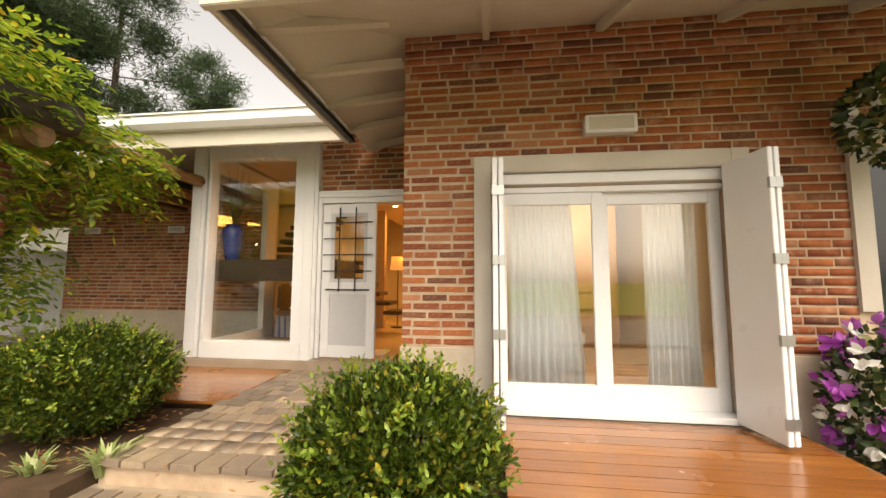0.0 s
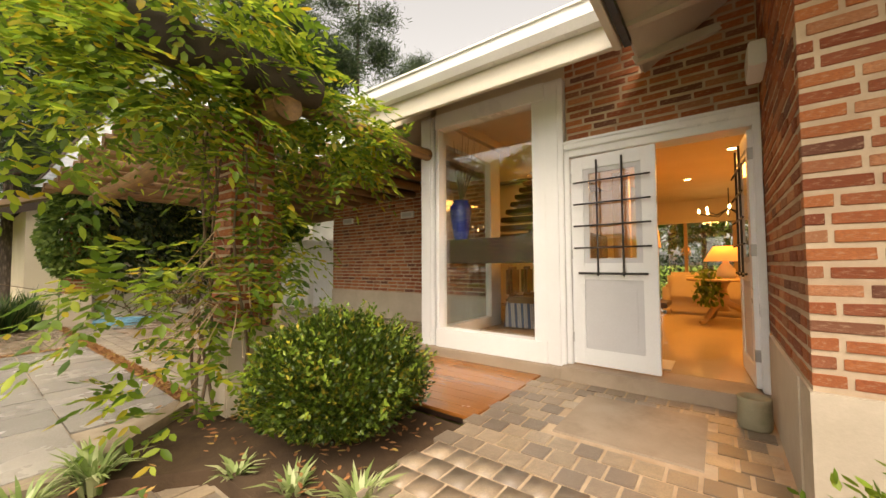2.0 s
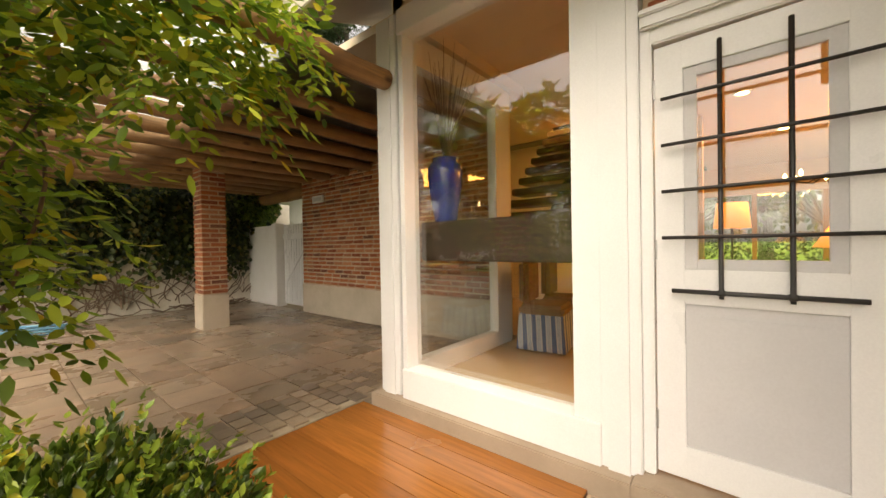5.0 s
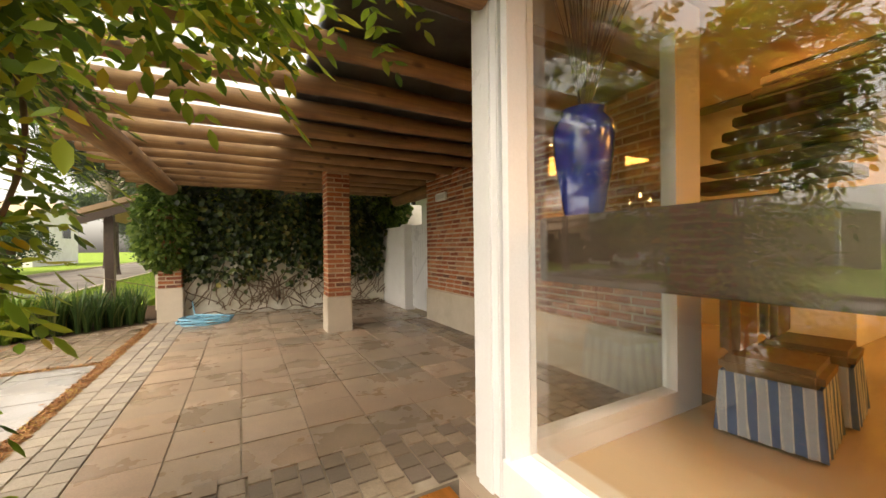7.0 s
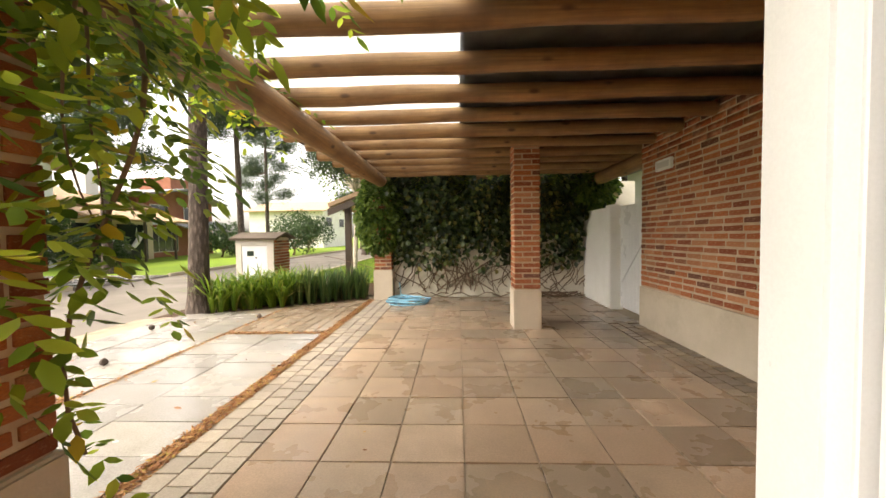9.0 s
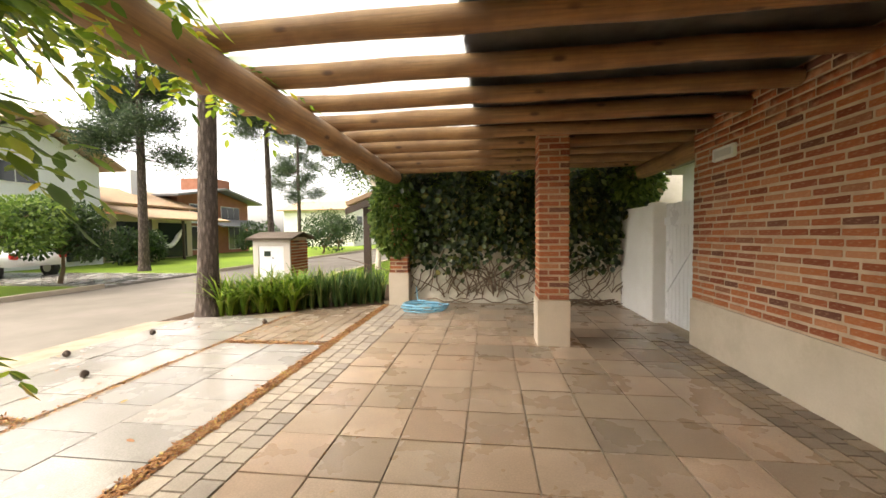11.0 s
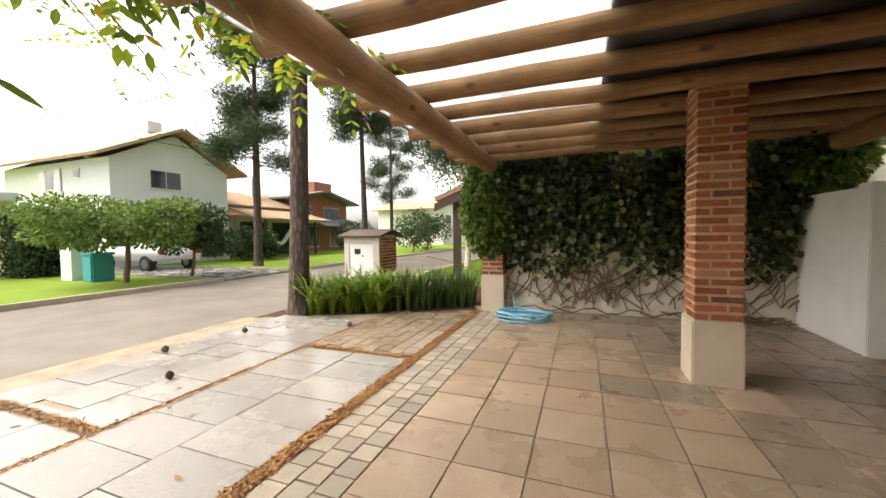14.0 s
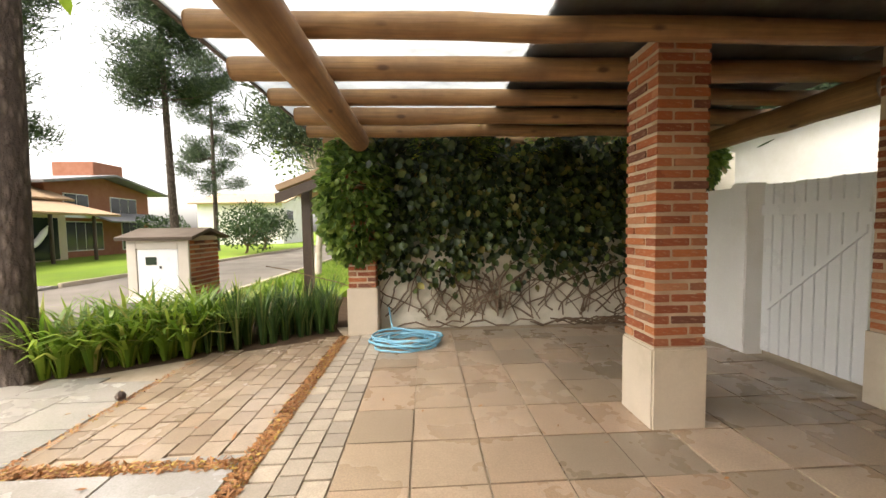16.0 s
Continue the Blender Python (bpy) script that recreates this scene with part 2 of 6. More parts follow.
def glass(name, tint=(0.96, 0.98, 0.97)):
    m = Mat(name, tint, 0.0)
    m.b.inputs["Transmission Weight"].default_value = 1.0
    m.b.inputs["IOR"].default_value = 1.5
    # thin pane: clear view with a mirror gloss that grows towards grazing angles
    clear = m.node("ShaderNodeBsdfTransparent", Color=tint)
    shine = m.node("ShaderNodeBsdfGlossy", Color=(1, 1, 1), Roughness=0.0)
    facing = m.node("ShaderNodeLayerWeight", Blend=0.5).outputs["Facing"]
    edge = m.math('ADD', m.math('MULTIPLY', m.math('POWER', facing, 4.0), 0.9), 0.075)
    fres = m.node("ShaderNodeMath", _0=edge, _1=0.0)
    mx = m.node("ShaderNodeMixShader", Fac=fres.outputs[0])
    m.l.new(clear.outputs[0], mx.inputs[1])
    m.l.new(shine.outputs[0], mx.inputs[2])
    m.l.new(mx.outputs[0], m.n["Material Output"].inputs[0])
    return m.m


def glow(name, color, strength):
    m = Mat(name, color, 0.5)
    m.b.inputs["Emission Color"].default_value = (*color, 1)
    m.b.inputs["Emission Strength"].default_value = strength
    return m.m


def sheet_plastic():
    m = Mat("roof_sheet", (0.8, 0.82, 0.82), 0.25)
    t = m.node("ShaderNodeBsdfTranslucent", Color=(0.9, 0.92, 0.92))
    c = m.node("ShaderNodeBsdfTransparent", Color=(0.86, 0.89, 0.9))
    dirt = m.ramp(m.noise(1.4, 5, 0.6), (0.35, 0.25), (0.7, 0.6))
    mx = m.node("ShaderNodeMixShader", Fac=dirt)
    m.l.new(c.outputs[0], mx.inputs[1])
    m.l.new(t.outputs[0], mx.inputs[2])
    m.l.new(mx.outputs[0], m.n["Material Output"].inputs[0])
    return m.m


def curtain_material():
    m = Mat("sheer_cloth", (0.80, 0.86, 0.93), 0.8)
    c = m.node("ShaderNodeBsdfTransparent", Color=(1, 1, 1))
    t = m.node("ShaderNodeBsdfTranslucent", Color=(0.86, 0.88, 0.92))
    a = m.node("ShaderNodeMixShader", Fac=0.45)
    m.l.new(m.b.outputs[0], a.inputs[1])
    m.l.new(t.outputs[0], a.inputs[2])
    mx = m.node("ShaderNodeMixShader", Fac=0.9)
    m.l.new(c.outputs[0], mx.inputs[1])
    m.l.new(a.outputs[0], mx.inputs[2])
    m.l.new(mx.outputs[0], m.n["Material Output"].inputs[0])
    return m.m


def stripe_material():
    m = Mat("striped_cloth", (0.6, 0.6, 0.6), 0.9, 0, 0.2)
    w = m.node("ShaderNodeTexWave", Vector=m.scaled(1, 1, 0), Scale=5.5, Distortion=0.0)
    w.wave_type, w.bands_direction = 'BANDS', 'DIAGONAL'
    c = m.ramp(w.outputs["Fac"], (0.35, (0.10, 0.16, 0.30)), (0.5, (0.62, 0.60, 0.55)), (0.8, (0.40, 0.45, 0.52)))
    m.color(m.mix(m.ramp(m.noise(60, 3), (0.3, 0.25), (0.7, 0.0)), c, (0.1, 0.1, 0.12)))
    return m.m


def bark_material():
    m = Mat("pine_bark", (0.12, 0.08, 0.06), 0.9, 0, 0.2)
    v = m.node("ShaderNodeTexVoronoi", Vector=m.scaled(1, 1, 0.28), Scale=22.0)
    plate = v.outputs["Distance"]
    n = m.noise(30, 4, 0.6)
    c = m.mix(m.ramp(plate, (0.1, 0.0), (0.55, 1.0)), (0.22, 0.175, 0.145), (0.07, 0.054, 0.046))
    m.color(m.mix(m.ramp(n, (0.35, 0.5), (0.7, 0.0)), c, (0.1, 0.075, 0.06)))
    m.bump(m.math('SUBTRACT', n, plate), 0.9, 0.03)
    return m.m


M_BRICK = brick_material()
M_MORTAR = mottled("lime_mortar", (0.54, 0.42, 0.30), (0.40, 0.28, 0.19), 5, 90, 0.9, 0.5, 0.2)
M_PLINTH = mottled("plinth_render", (0.55, 0.47, 0.37), (0.47, 0.40, 0.31), 2.2, 70, 0.85, 0.3, 0.25, (0.36, 0.30, 0.22))
M_STUCCO = mottled("white_render", (0.80, 0.79, 0.76), (0.72, 0.70, 0.66), 1.4, 60, 0.85, 0.25, 0.3, (0.60, 0.57, 0.50))
M_OLDWALL = mottled("mossy_wall", (0.74, 0.70, 0.60), (0.62, 0.58, 0.47), 3.0, 50, 0.9, 0.4, 0.2, (0.24, 0.23, 0.14))
M_WHITE = mottled("white_paint", (0.74, 0.745, 0.75), (0.70, 0.705, 0.70), 2.0, 120, 0.35, 0.05, 0.5)
M_CREAM = mottled("cream_paint", (0.66, 0.61, 0.52), (0.60, 0.55, 0.46), 1.8, 80, 0.55, 0.1, 0.4)
M_TRIM = mottled("stone_trim", (0.58, 0.53, 0.46), (0.52, 0.47, 0.40), 3, 90, 0.75, 0.25, 0.3)
M_GREY = mottled("grey_panel_paint", (0.54, 0.54, 0.55), (0.50, 0.50, 0.51), 3, 90, 0.45, 0.05)
M_IRON = mottled("black_iron", (0.018, 0.018, 0.019), (0.028, 0.026, 0.025), 20, 150, 0.45, 0.2, 0.5)
M_STEEL = Mat("dull_steel", (0.42, 0.42, 0.41), 0.4, 1.0).m
M_GUTTER = mottled("white_gutter_metal", (0.80, 0.80, 0.79), (0.72, 0.72, 0.70), 2, 60, 0.35, 0.03)
M_DECK = plank_material("varnished_deck", (0.36, 0.135, 0.030), (0.25, 0.085, 0.018), 0.22, 1, 0.1, 0.35)
M_LOG = log_material()
# near-black mottled tone, used only for the log end in the vine
M_DARKLOG = mottled("dark_log_wood", (0.055, 0.045, 0.038), (0.09, 0.07, 0.052), 5, 70, 0.85, 0.6, 0.2, (0.03, 0.028, 0.025))
M_SLAB = random_stone("paving_slab", ((0.45, 0.335, 0.235), (0.30, 0.225, 0.155), (0.49, 0.36, 0.255), (0.37, 0.285, 0.20),
                                      (0.43, 0.295, 0.20), (0.27, 0.21, 0.15)), 3.0, 0.40, 0.2, 0.2)
M_COBBLE = random_stone("porphyry_cobble", ((0.27, 0.205, 0.15), (0.38, 0.285, 0.19), (0.14, 0.11, 0.085), (0.33, 0.24, 0.16),
                                            (0.43, 0.33, 0.23), (0.20, 0.155, 0.12)), 9.0, 0.5, 0.5, 0.2)
M_DRIVE = random_stone("driveway_slab", ((0.37, 0.345, 0.315), (0.33, 0.305, 0.275), (0.30, 0.285, 0.265), (0.39, 0.36, 0.32)),
                       2.4, 0.36, 0.16, 0.28)
M_JOINT = mottled("sandy_joint", (0.40, 0.33, 0.25), (0.26, 0.205, 0.15), 4, 90, 0.95, 0.5, 0.1)
M_SOIL = mottled("garden_soil", (0.09, 0.058, 0.036), (0.06, 0.04, 0.026), 6, 60, 0.95, 0.8, 0.1)
M_CONCRETE = mottled("worn_concrete", (0.36, 0.28, 0.21), (0.30, 0.23, 0.17), 3, 70, 0.75, 0.3, 0.3, (0.20, 0.145, 0.10))
M_ASPHALT = mottled("road_asphalt", (0.20, 0.175, 0.145), (0.15, 0.13, 0.108), 0.6, 40, 0.7, 0.4, 0.3)
M_LITTER = leafy("fallen_leaf", (0.16, 0.06, 0.02), (0.34, 0.15, 0.05), (0.45, 0.25, 0.10), (0.5, 0.38, 0.08), 0.7, 0.1)
M_BARK = bark_material()
M_STEM = mottled("vine_stem", (0.13, 0.085, 0.05), (0.20, 0.14, 0.09), 8, 80, 0.85, 0.5)
M_BOX = leafy("boxwood_leaf", (0.018, 0.038, 0.005), (0.055, 0.098, 0.010), (0.14, 0.20, 0.022), (0.30, 0.24, 0.03), 0.35)
M_WISTERIA = leafy("wisteria_leaf", (0.05, 0.11, 0.014), (0.22, 0.33, 0.03), (0.48, 0.56, 0.06), (0.55, 0.38, 0.03), 0.45, 0.6)
M_IVY = leafy("ivy_leaf", (0.010, 0.022, 0.007), (0.030, 0.056, 0.014), (0.10, 0.14, 0.03), (0.28, 0.24, 0.07), 0.4, 0.25)
M_GRASS_LEAF = leafy("blade_leaf", (0.08, 0.16, 0.016), (0.17, 0.29, 0.03), (0.33, 0.44, 0.06), (0.45, 0.40, 0.12), 0.45, 0.4)
M_IRIS = leafy("iris_leaf", (0.03, 0.07, 0.018), (0.065, 0.13, 0.03), (0.13, 0.21, 0.05), (0.30, 0.30, 0.10), 0.45, 0.35)
M_PALE_BLADE = leafy("pale_blade", (0.16, 0.24, 0.06), (0.34, 0.42, 0.16), (0.55, 0.58, 0.32), None, 0.45, 0.35)
M_NEEDLE = leafy("pine_needle", (0.025, 0.05, 0.022), (0.05, 0.085, 0.035), (0.10, 0.14, 0.06), None, 0.5, 0.3)
M_TREE = leafy("tree_leaf", (0.05, 0.10, 0.02), (0.12, 0.20, 0.035), (0.24, 0.33, 0.07), None, 0.45, 0.45)
M_HEDGE = leafy("hedge_leaf", (0.02, 0.045, 0.014), (0.035, 0.075, 0.02), (0.07, 0.12, 0.03), None, 0.45, 0.25)
M_LAWN = mottled("lawn", (0.15, 0.24, 0.028), (0.22, 0.31, 0.045), 0.5, 30, 0.9, 0.6, 0.1, (0.20, 0.20, 0.06))
M_GLASS = glass("window_glass")
M_SHEET = sheet_plastic()
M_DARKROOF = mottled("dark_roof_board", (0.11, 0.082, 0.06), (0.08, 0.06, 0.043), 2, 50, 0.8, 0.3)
M_CURTAIN = curtain_material()
M_PLASTER = mottled("warm_plaster", (0.72, 0.62, 0.46), (0.68, 0.58, 0.42), 1.5, 60, 0.7, 0.08)
M_FLOOR_IN = mottled("polished_floor", (0.52, 0.40, 0.26), (0.46, 0.35, 0.22), 1.2, 40, 0.12, 0.02, 0.6)
M_DARKWOOD = plank_material("dark_wood", (0.055, 0.032, 0.02), (0.08, 0.046, 0.028), 0.4, 1, 0.2)
M_PALEWOOD = plank_material("pale_wood", (0.56, 0.38, 0.20), (0.48, 0.31, 0.16), 0.45, 0, 0.2)
M_BLUE = mottled("cobalt_glaze", (0.012, 0.025, 0.20), (0.02, 0.04, 0.28), 4, 40, 0.12, 0.02, 0.7)
M_STRIPE = stripe_material()
M_SOFA = mottled("cream_cloth", (0.55, 0.46, 0.33), (0.50, 0.41, 0.29), 3, 120, 0.95, 0.3, 0.1)
M_SHADE = glow("lamp_shade", (1.0, 0.40, 0.10), 0.32)
M_BULB = glow("bulb", (1.0, 0.72, 0.32), 8.0)
M_HOSE = mottled("blue_hose", (0.20, 0.44, 0.58), (0.14, 0.36, 0.50), 10, 90, 0.4, 0.05)
M_CAR = Mat("white_car_paint", (0.78, 0.78, 0.79), 0.25).m
M_RUBBER = mottled("tyre_rubber", (0.02, 0.02, 0.02), (0.03, 0.03, 0.03), 10, 90, 0.8, 0.2)
M_DARKGLASS = Mat("dark_glass", (0.02, 0.025, 0.03), 0.08).m
M_REDLAMP = Mat("red_lamp", (0.4, 0.02, 0.015), 0.25).m
M_TILE = random_stone("clay_roof_tile", ((0.50, 0.34, 0.20), (0.44, 0.29, 0.17), (0.55, 0.40, 0.26)), 6, 0.8, 0.4)
M_SLATE = mottled("grey_roof", (0.24, 0.24, 0.25), (0.19, 0.19, 0.20), 2, 40, 0.7, 0.3)
M_BIN = Mat("teal_plastic", (0.03, 0.30, 0.36), 0.5).m
M_PURPLE = leafy("purple_petal", (0.32, 0.05, 0.36), (0.46, 0.09, 0.50), (0.60, 0.2, 0.62), None, 0.6, 0.3)
M_PETAL = leafy("white_petal", (0.75, 0.74, 0.68), (0.8, 0.79, 0.74), (0.82, 0.82, 0.8), None, 0.6, 0.3)
M_STONEPOT = mottled("weathered_pot", (0.33, 0.29, 0.20), (0.26, 0.24, 0.16), 5, 60, 0.9, 0.5, 0.2, (0.14, 0.15, 0.07))

# ---- ground, road and paving ----
LOW = -0.15
ground = setting(part("ground", box(-300, 300, -300, 400, -0.6, -0.24), M_LAWN), "wide green lawn and garden ground", "ground")
road = setting(part("road", box(-6.3, -0.98, -80, 140, -0.3, -0.10), M_ASPHALT), "worn beige-grey asphalt street", "road")


def kerb(y0, y1, x):
    return setting(part("kerb", box(x - 0.13, x, y0, y1, -0.3, 0.02, None, 0.015), M_PLINTH), "pale concrete street kerb", "kerb")


kerb(2, 12.9, -6.3)
kerb(16.3, 60, -6.3)
kerb(-40, 0, -6.3)
kerb(11.5, 60, -0.85)
far_lawn = setting(part("lawn", box(-30, -6.43, -30, 12.9, -0.3, -0.06), M_LAWN), "short green front lawn", "lawn")
setting(part("lawn", box(-30, -6.43, 16.3, 90, -0.3, -0.06), M_LAWN), "short green front lawn", "lawn")
setting(part("lawn", box(-0.85, 1.6, 11.2, 70, -0.3, -0.05), M_LAWN), "bright roadside grass verge", "lawn")

# beds and lower garden path
garden_path = setting(part("garden_path", box(-2.0, 2.40, -6.0, 3.95, -0.45, LOW - 0.012), M_JOINT), "lower brown stone garden path", "path")
bed = setting(part("planting_bed", poly(((2.15, 2.62), (3.45, 2.62), (3.45, 4.36), (3.1, 4.62), (2.35, 4.62), (1.6, 3.98), (2.15, 3.5)), -0.4, -0.07), M_SOIL),
              "dark soil planting bed", "flower bed")
setting(part("planting_bed", box(1.62, 3.30, -3.6, 1.12, -0.4, -0.12), M_SOIL), "dark soil bed below the house wall", "flower bed")
pavement = setting(part("pavement", poly(((2.4, 4.62), (3.1, 4.62), (3.1, 4.38), (6.64, 4.38), (6.64, 8.56), (7.6, 8.56), (7.6, 11.1), (2.2, 11.1), (2.4, 10.64)),
                                         -0.4, -0.014), M_JOINT), "carport floor of large square stone slabs", "pavement")
driveway = setting(part("driveway", poly(((-0.98, 3.98), (1.65, 3.98), (2.36, 4.66), (2.4, 10.66), (2.17, 10.55), (0.87, 9.92), (-0.2, 9.33), (-0.98, 9.0)), -0.4, -0.016),
                        M_JOINT), "pale wet stone slab driveway", "driveway")
porch = setting(part("porch", box(2.40, 4.70, 0.9, 2.60, -0.4, -0.008), M_MORTAR), "front porch floor of small porphyry cobbles", "porch")
setting(part("garden_bed", poly(((-0.9, 9.04), (-0.2, 9.35), (0.87, 9.94), (2.17, 10.57), (2.4, 10.68), (2.4, 13.5), (-0.9, 13.5)), -0.4, -0.03), M_SOIL),
        "dark soil bed beside the driveway", "flower bed")

# ---- house shell ----
X_BED, Y_COR, X_DOOR, X_BAY, X_CAR = 3.318, 0.894, 4.875, 4.80, 6.65


def wall(name, bm, material, label):
    return setting(part(name, bm, material), label, "wall")


# bedroom block, its front pierced by the window
bm = box(X_BED + 0.008, 3.555, 0.137, Y_COR - 0.008, 0.564, 3.452)
box(X_BED + 0.008, 3.555, -1.714, 0.137, 2.013, 3.452, bm)
box(X_BED + 0.008, 3.555, -2.655, -1.714, 0.564, 3.452, bm)
box(X_BED + 0.008, 3.555, -5.3, -2.655, 2.127, 3.452, bm)
box(X_BED + 0.008, 3.555, -5.3, -4, 0.564, 2.127, bm)
wall_bedroom = wall("wall_bedroom", bm, M_MORTAR, "red brick bedroom wall with pale mortar joints")
bm = box(X_BED - 0.012, 3.555, 0.137, Y_COR + 0.004, -0.3, 0.564)
box(X_BED - 0.012, 3.555, -5.3, -1.714, -0.3, 0.564, bm)
box(X_BED - 0.012, 3.555, -1.714, 0.137, -0.3, 0.041, bm)
setting(part("plinth", bm, M_PLINTH), "beige rendered plinth of the bedroom wall", "plinth")
wall_side = wall("wall_side", box(3.555, 5.179, 0.683, Y_COR - 0.008, 0.564, 3.452), M_MORTAR, "red brick side wall beside the front door")
setting(part("plinth", box(3.555, 4.779, 0.683, Y_COR + 0.012, -0.3, 0.564), M_PLINTH), "beige rendered plinth beside the door", "plinth")
wall_door = wall("wall_door", box(X_DOOR + 0.01, 5.087, Y_COR - 0.008, 2.374, 2.278, 3.452), M_MORTAR, "dark shaded brick wall above the front door")
# carport side
wall_car = wall("wall_carport", box(X_CAR + 0.008, 6.84, 4.18, 8.53, 0.53, 3.168), M_MORTAR, "red brick carport wall with raked joints")
setting(part("plinth", box(X_CAR - 0.012, 6.84, 4.18, 8.54, -0.3, 0.53), M_PLINTH), "beige rendered plinth of the carport wall", "plinth")

# threshold and sills
setting(part("door_sill", box(4.703, 5.293, 0.899, 2.412, -0.2, 0.117, None, 0.008), M_CONCRETE), "worn grey stone door sill", "sill")
setting(part("bay_sill", box(4.72, 5.064, 2.412, 4.25, -0.2, 0.097, None, 0.008), M_CONCRETE), "worn grey stone sill below the bay window", "sill")

# bay window frame: posts, head, glass
bay = setting(thing("window_bay", (4.808, 3.315, 0.097), "tall white-framed glazed bay with one large pane", "window"))
for y0, y1 in ((4.0, 4.21), (2.38, 2.58)):
    bm = box(X_BAY, 4.95, y0, y1, 0.097, 2.941, None, 0.006)
    box(X_BAY - 0.012, X_BAY, y0 + 0.05, y1 - 0.05, 0.097, 2.922, bm)
    part("post", bm, M_WHITE, bay)
part("frame_head", box(4.779, 4.95, 2.562, 3.963, 2.761, 2.941, None, 0.005), M_WHITE, bay)
part("frame_foot", box(4.779, 4.95, 2.562, 3.963, 0.097, 0.313, None, 0.005), M_WHITE, bay)
part("frame_side", box(4.798, 4.95, 3.921, 3.963, 0.313, 2.761), M_WHITE, bay)
part("frame_side", box(4.798, 4.95, 2.562, 2.699, 0.313, 2.761), M_WHITE, bay)
pane = part("pane", box(4.908, 4.914, 2.699, 3.921, 0.313, 2.761), M_GLASS, bay)
pane.visible_shadow = False
# side of the bay, towards the carport
side = setting(thing("window_bay_side", (5.75, 4.113, 0.097), "white-framed glass side of the bay", "window"))
part("frame_foot", box(4.95, X_CAR - 0.012, 4.066, 4.17, 0.097, 0.271), M_WHITE, side)
part("frame_head", box(4.95, X_CAR, 4.066, 4.17, 2.695, 2.941), M_WHITE, side)
part("frame_side", box(6.34, X_CAR - 0.012, 4.066, 4.17, 0.271, 2.695), M_WHITE, side)
pane = part("pane", box(4.95, 6.34, 4.113, 4.119, 0.271, 2.695), M_GLASS, side)
pane.visible_shadow = False
setting(part("bay_floor_edge", box(5.064, X_CAR, 4.066, 4.189, -0.2, 0.097), M_PLINTH), "beige base under the glass side", "sill")

# ---- roofs ----
Z_EAVE = 2.70
bm = slab(((2.037, 1.688, 2.79), (2.037, -6.8, 2.79), (4.713, -6.8, 3.926), (4.713, 0.119, 3.926)), 0.05)
slab(((4.713, 0.119, 3.926), (9, 0.119, 3.926), (9, 1.688, 2.865), (2.037, 1.688, 2.79)), 0.05, bm)
roof_bedroom = setting(part("roof_bedroom", bm, M_CREAM), "cream-painted boarded overhanging roof", "roof")
# outer edges and rafters of the overhang
setting(part("fascia", box(1.98, 2.033, -6.8, 1.745, 2.619, 2.865, None, 0.006), M_CREAM), "cream-painted fascia board", "trim")
setting(part("fascia", box(2.033, 4.096, 1.693, 1.745, 2.638, 2.865, None, 0.006), M_CREAM), "cream-painted fascia board", "trim")
setting(part("gutter", box(2.033, 4.096, 1.632, 1.679, 2.647, 2.695), M_IRON), "dark gutter strip under the eave", "gutter")
for i in range(5):
    x = 2.35 + i * 0.55
    setting(part("rafter", slab(((x, 1.68, 2.735), (x + 0.06, 1.68, 2.735), (x + 0.5, 0.90, 3.05), (x + 0.44, 0.90, 3.05)), 0.07), M_CREAM),
            "cream-painted rafter under the eave", "rafter")
for i in range(6):
    y = 0.2 - i * 0.95
    setting(part("rafter", slab(((2.04, y, 2.74), (2.04, y - 0.06, 2.74), (3.31, y - 0.06, 3.28), (3.31, y, 3.28)), 0.07), M_CREAM),
            "cream-painted rafter under the eave", "rafter")
# main roof along the bay and door
bm = slab(((4.153, 1.623, 2.903), (7.4, 1.623, 4.115), (7.4, 4.695, 4.115), (4.153, 4.695, 2.903)), -0.05)
roof_main = setting(part("roof_main", bm, M_CREAM), "cream-painted main roof overhang", "roof")
setting(part("fascia", box(4.106, 4.158, 1.716, 4.756, 2.685, 2.941, None, 0.006), M_CREAM), "cream-painted fascia board of the main roof", "trim")
bm = bmesh.new()
prof = ((4.10, 2.87), (4.02, 2.87), (3.97, 2.93), (3.97, 3.03), (3.95, 3.03), (3.95, 3.05), (4.0, 3.05), (4.0, 2.92), (4.10, 2.91))
lo = [bm.verts.new((x, 1.75, z)) for x, z in prof]
hi = [bm.verts.new((x, 4.76, z)) for x, z in prof]
for i in range(len(prof) - 1):
    bm.faces.new((lo[i], lo[i + 1], hi[i + 1], hi[i]))
gutter = setting(part("gutter", bm, M_GUTTER), "white metal roof gutter", "gutter")
gutter.modifiers.new("thick", 'SOLIDIFY').thickness = 0.004
setting(part("roof_edge", slab(((4.06, 1.754, 3.0), (7.4, 1.754, 4.25), (7.4, 4.78, 4.25), (4.06, 4.78, 3.0)), -0.04), M_GUTTER), "white roof edge", "roof")
for y in (2.388, 3.361, 4.163):
    setting(part("rafter", slab(((4.16, y, 2.90), (4.16, y + 0.06, 2.90), (4.95, y + 0.06, 3.2), (4.95, y, 3.2)), 0.08), M_CREAM),
            "cream-painted rafter under the eave", "rafter")

# ---- pergola ----
BEAM_X, BEAM_Z, BEAM_R = 2.69, 2.285, 0.125


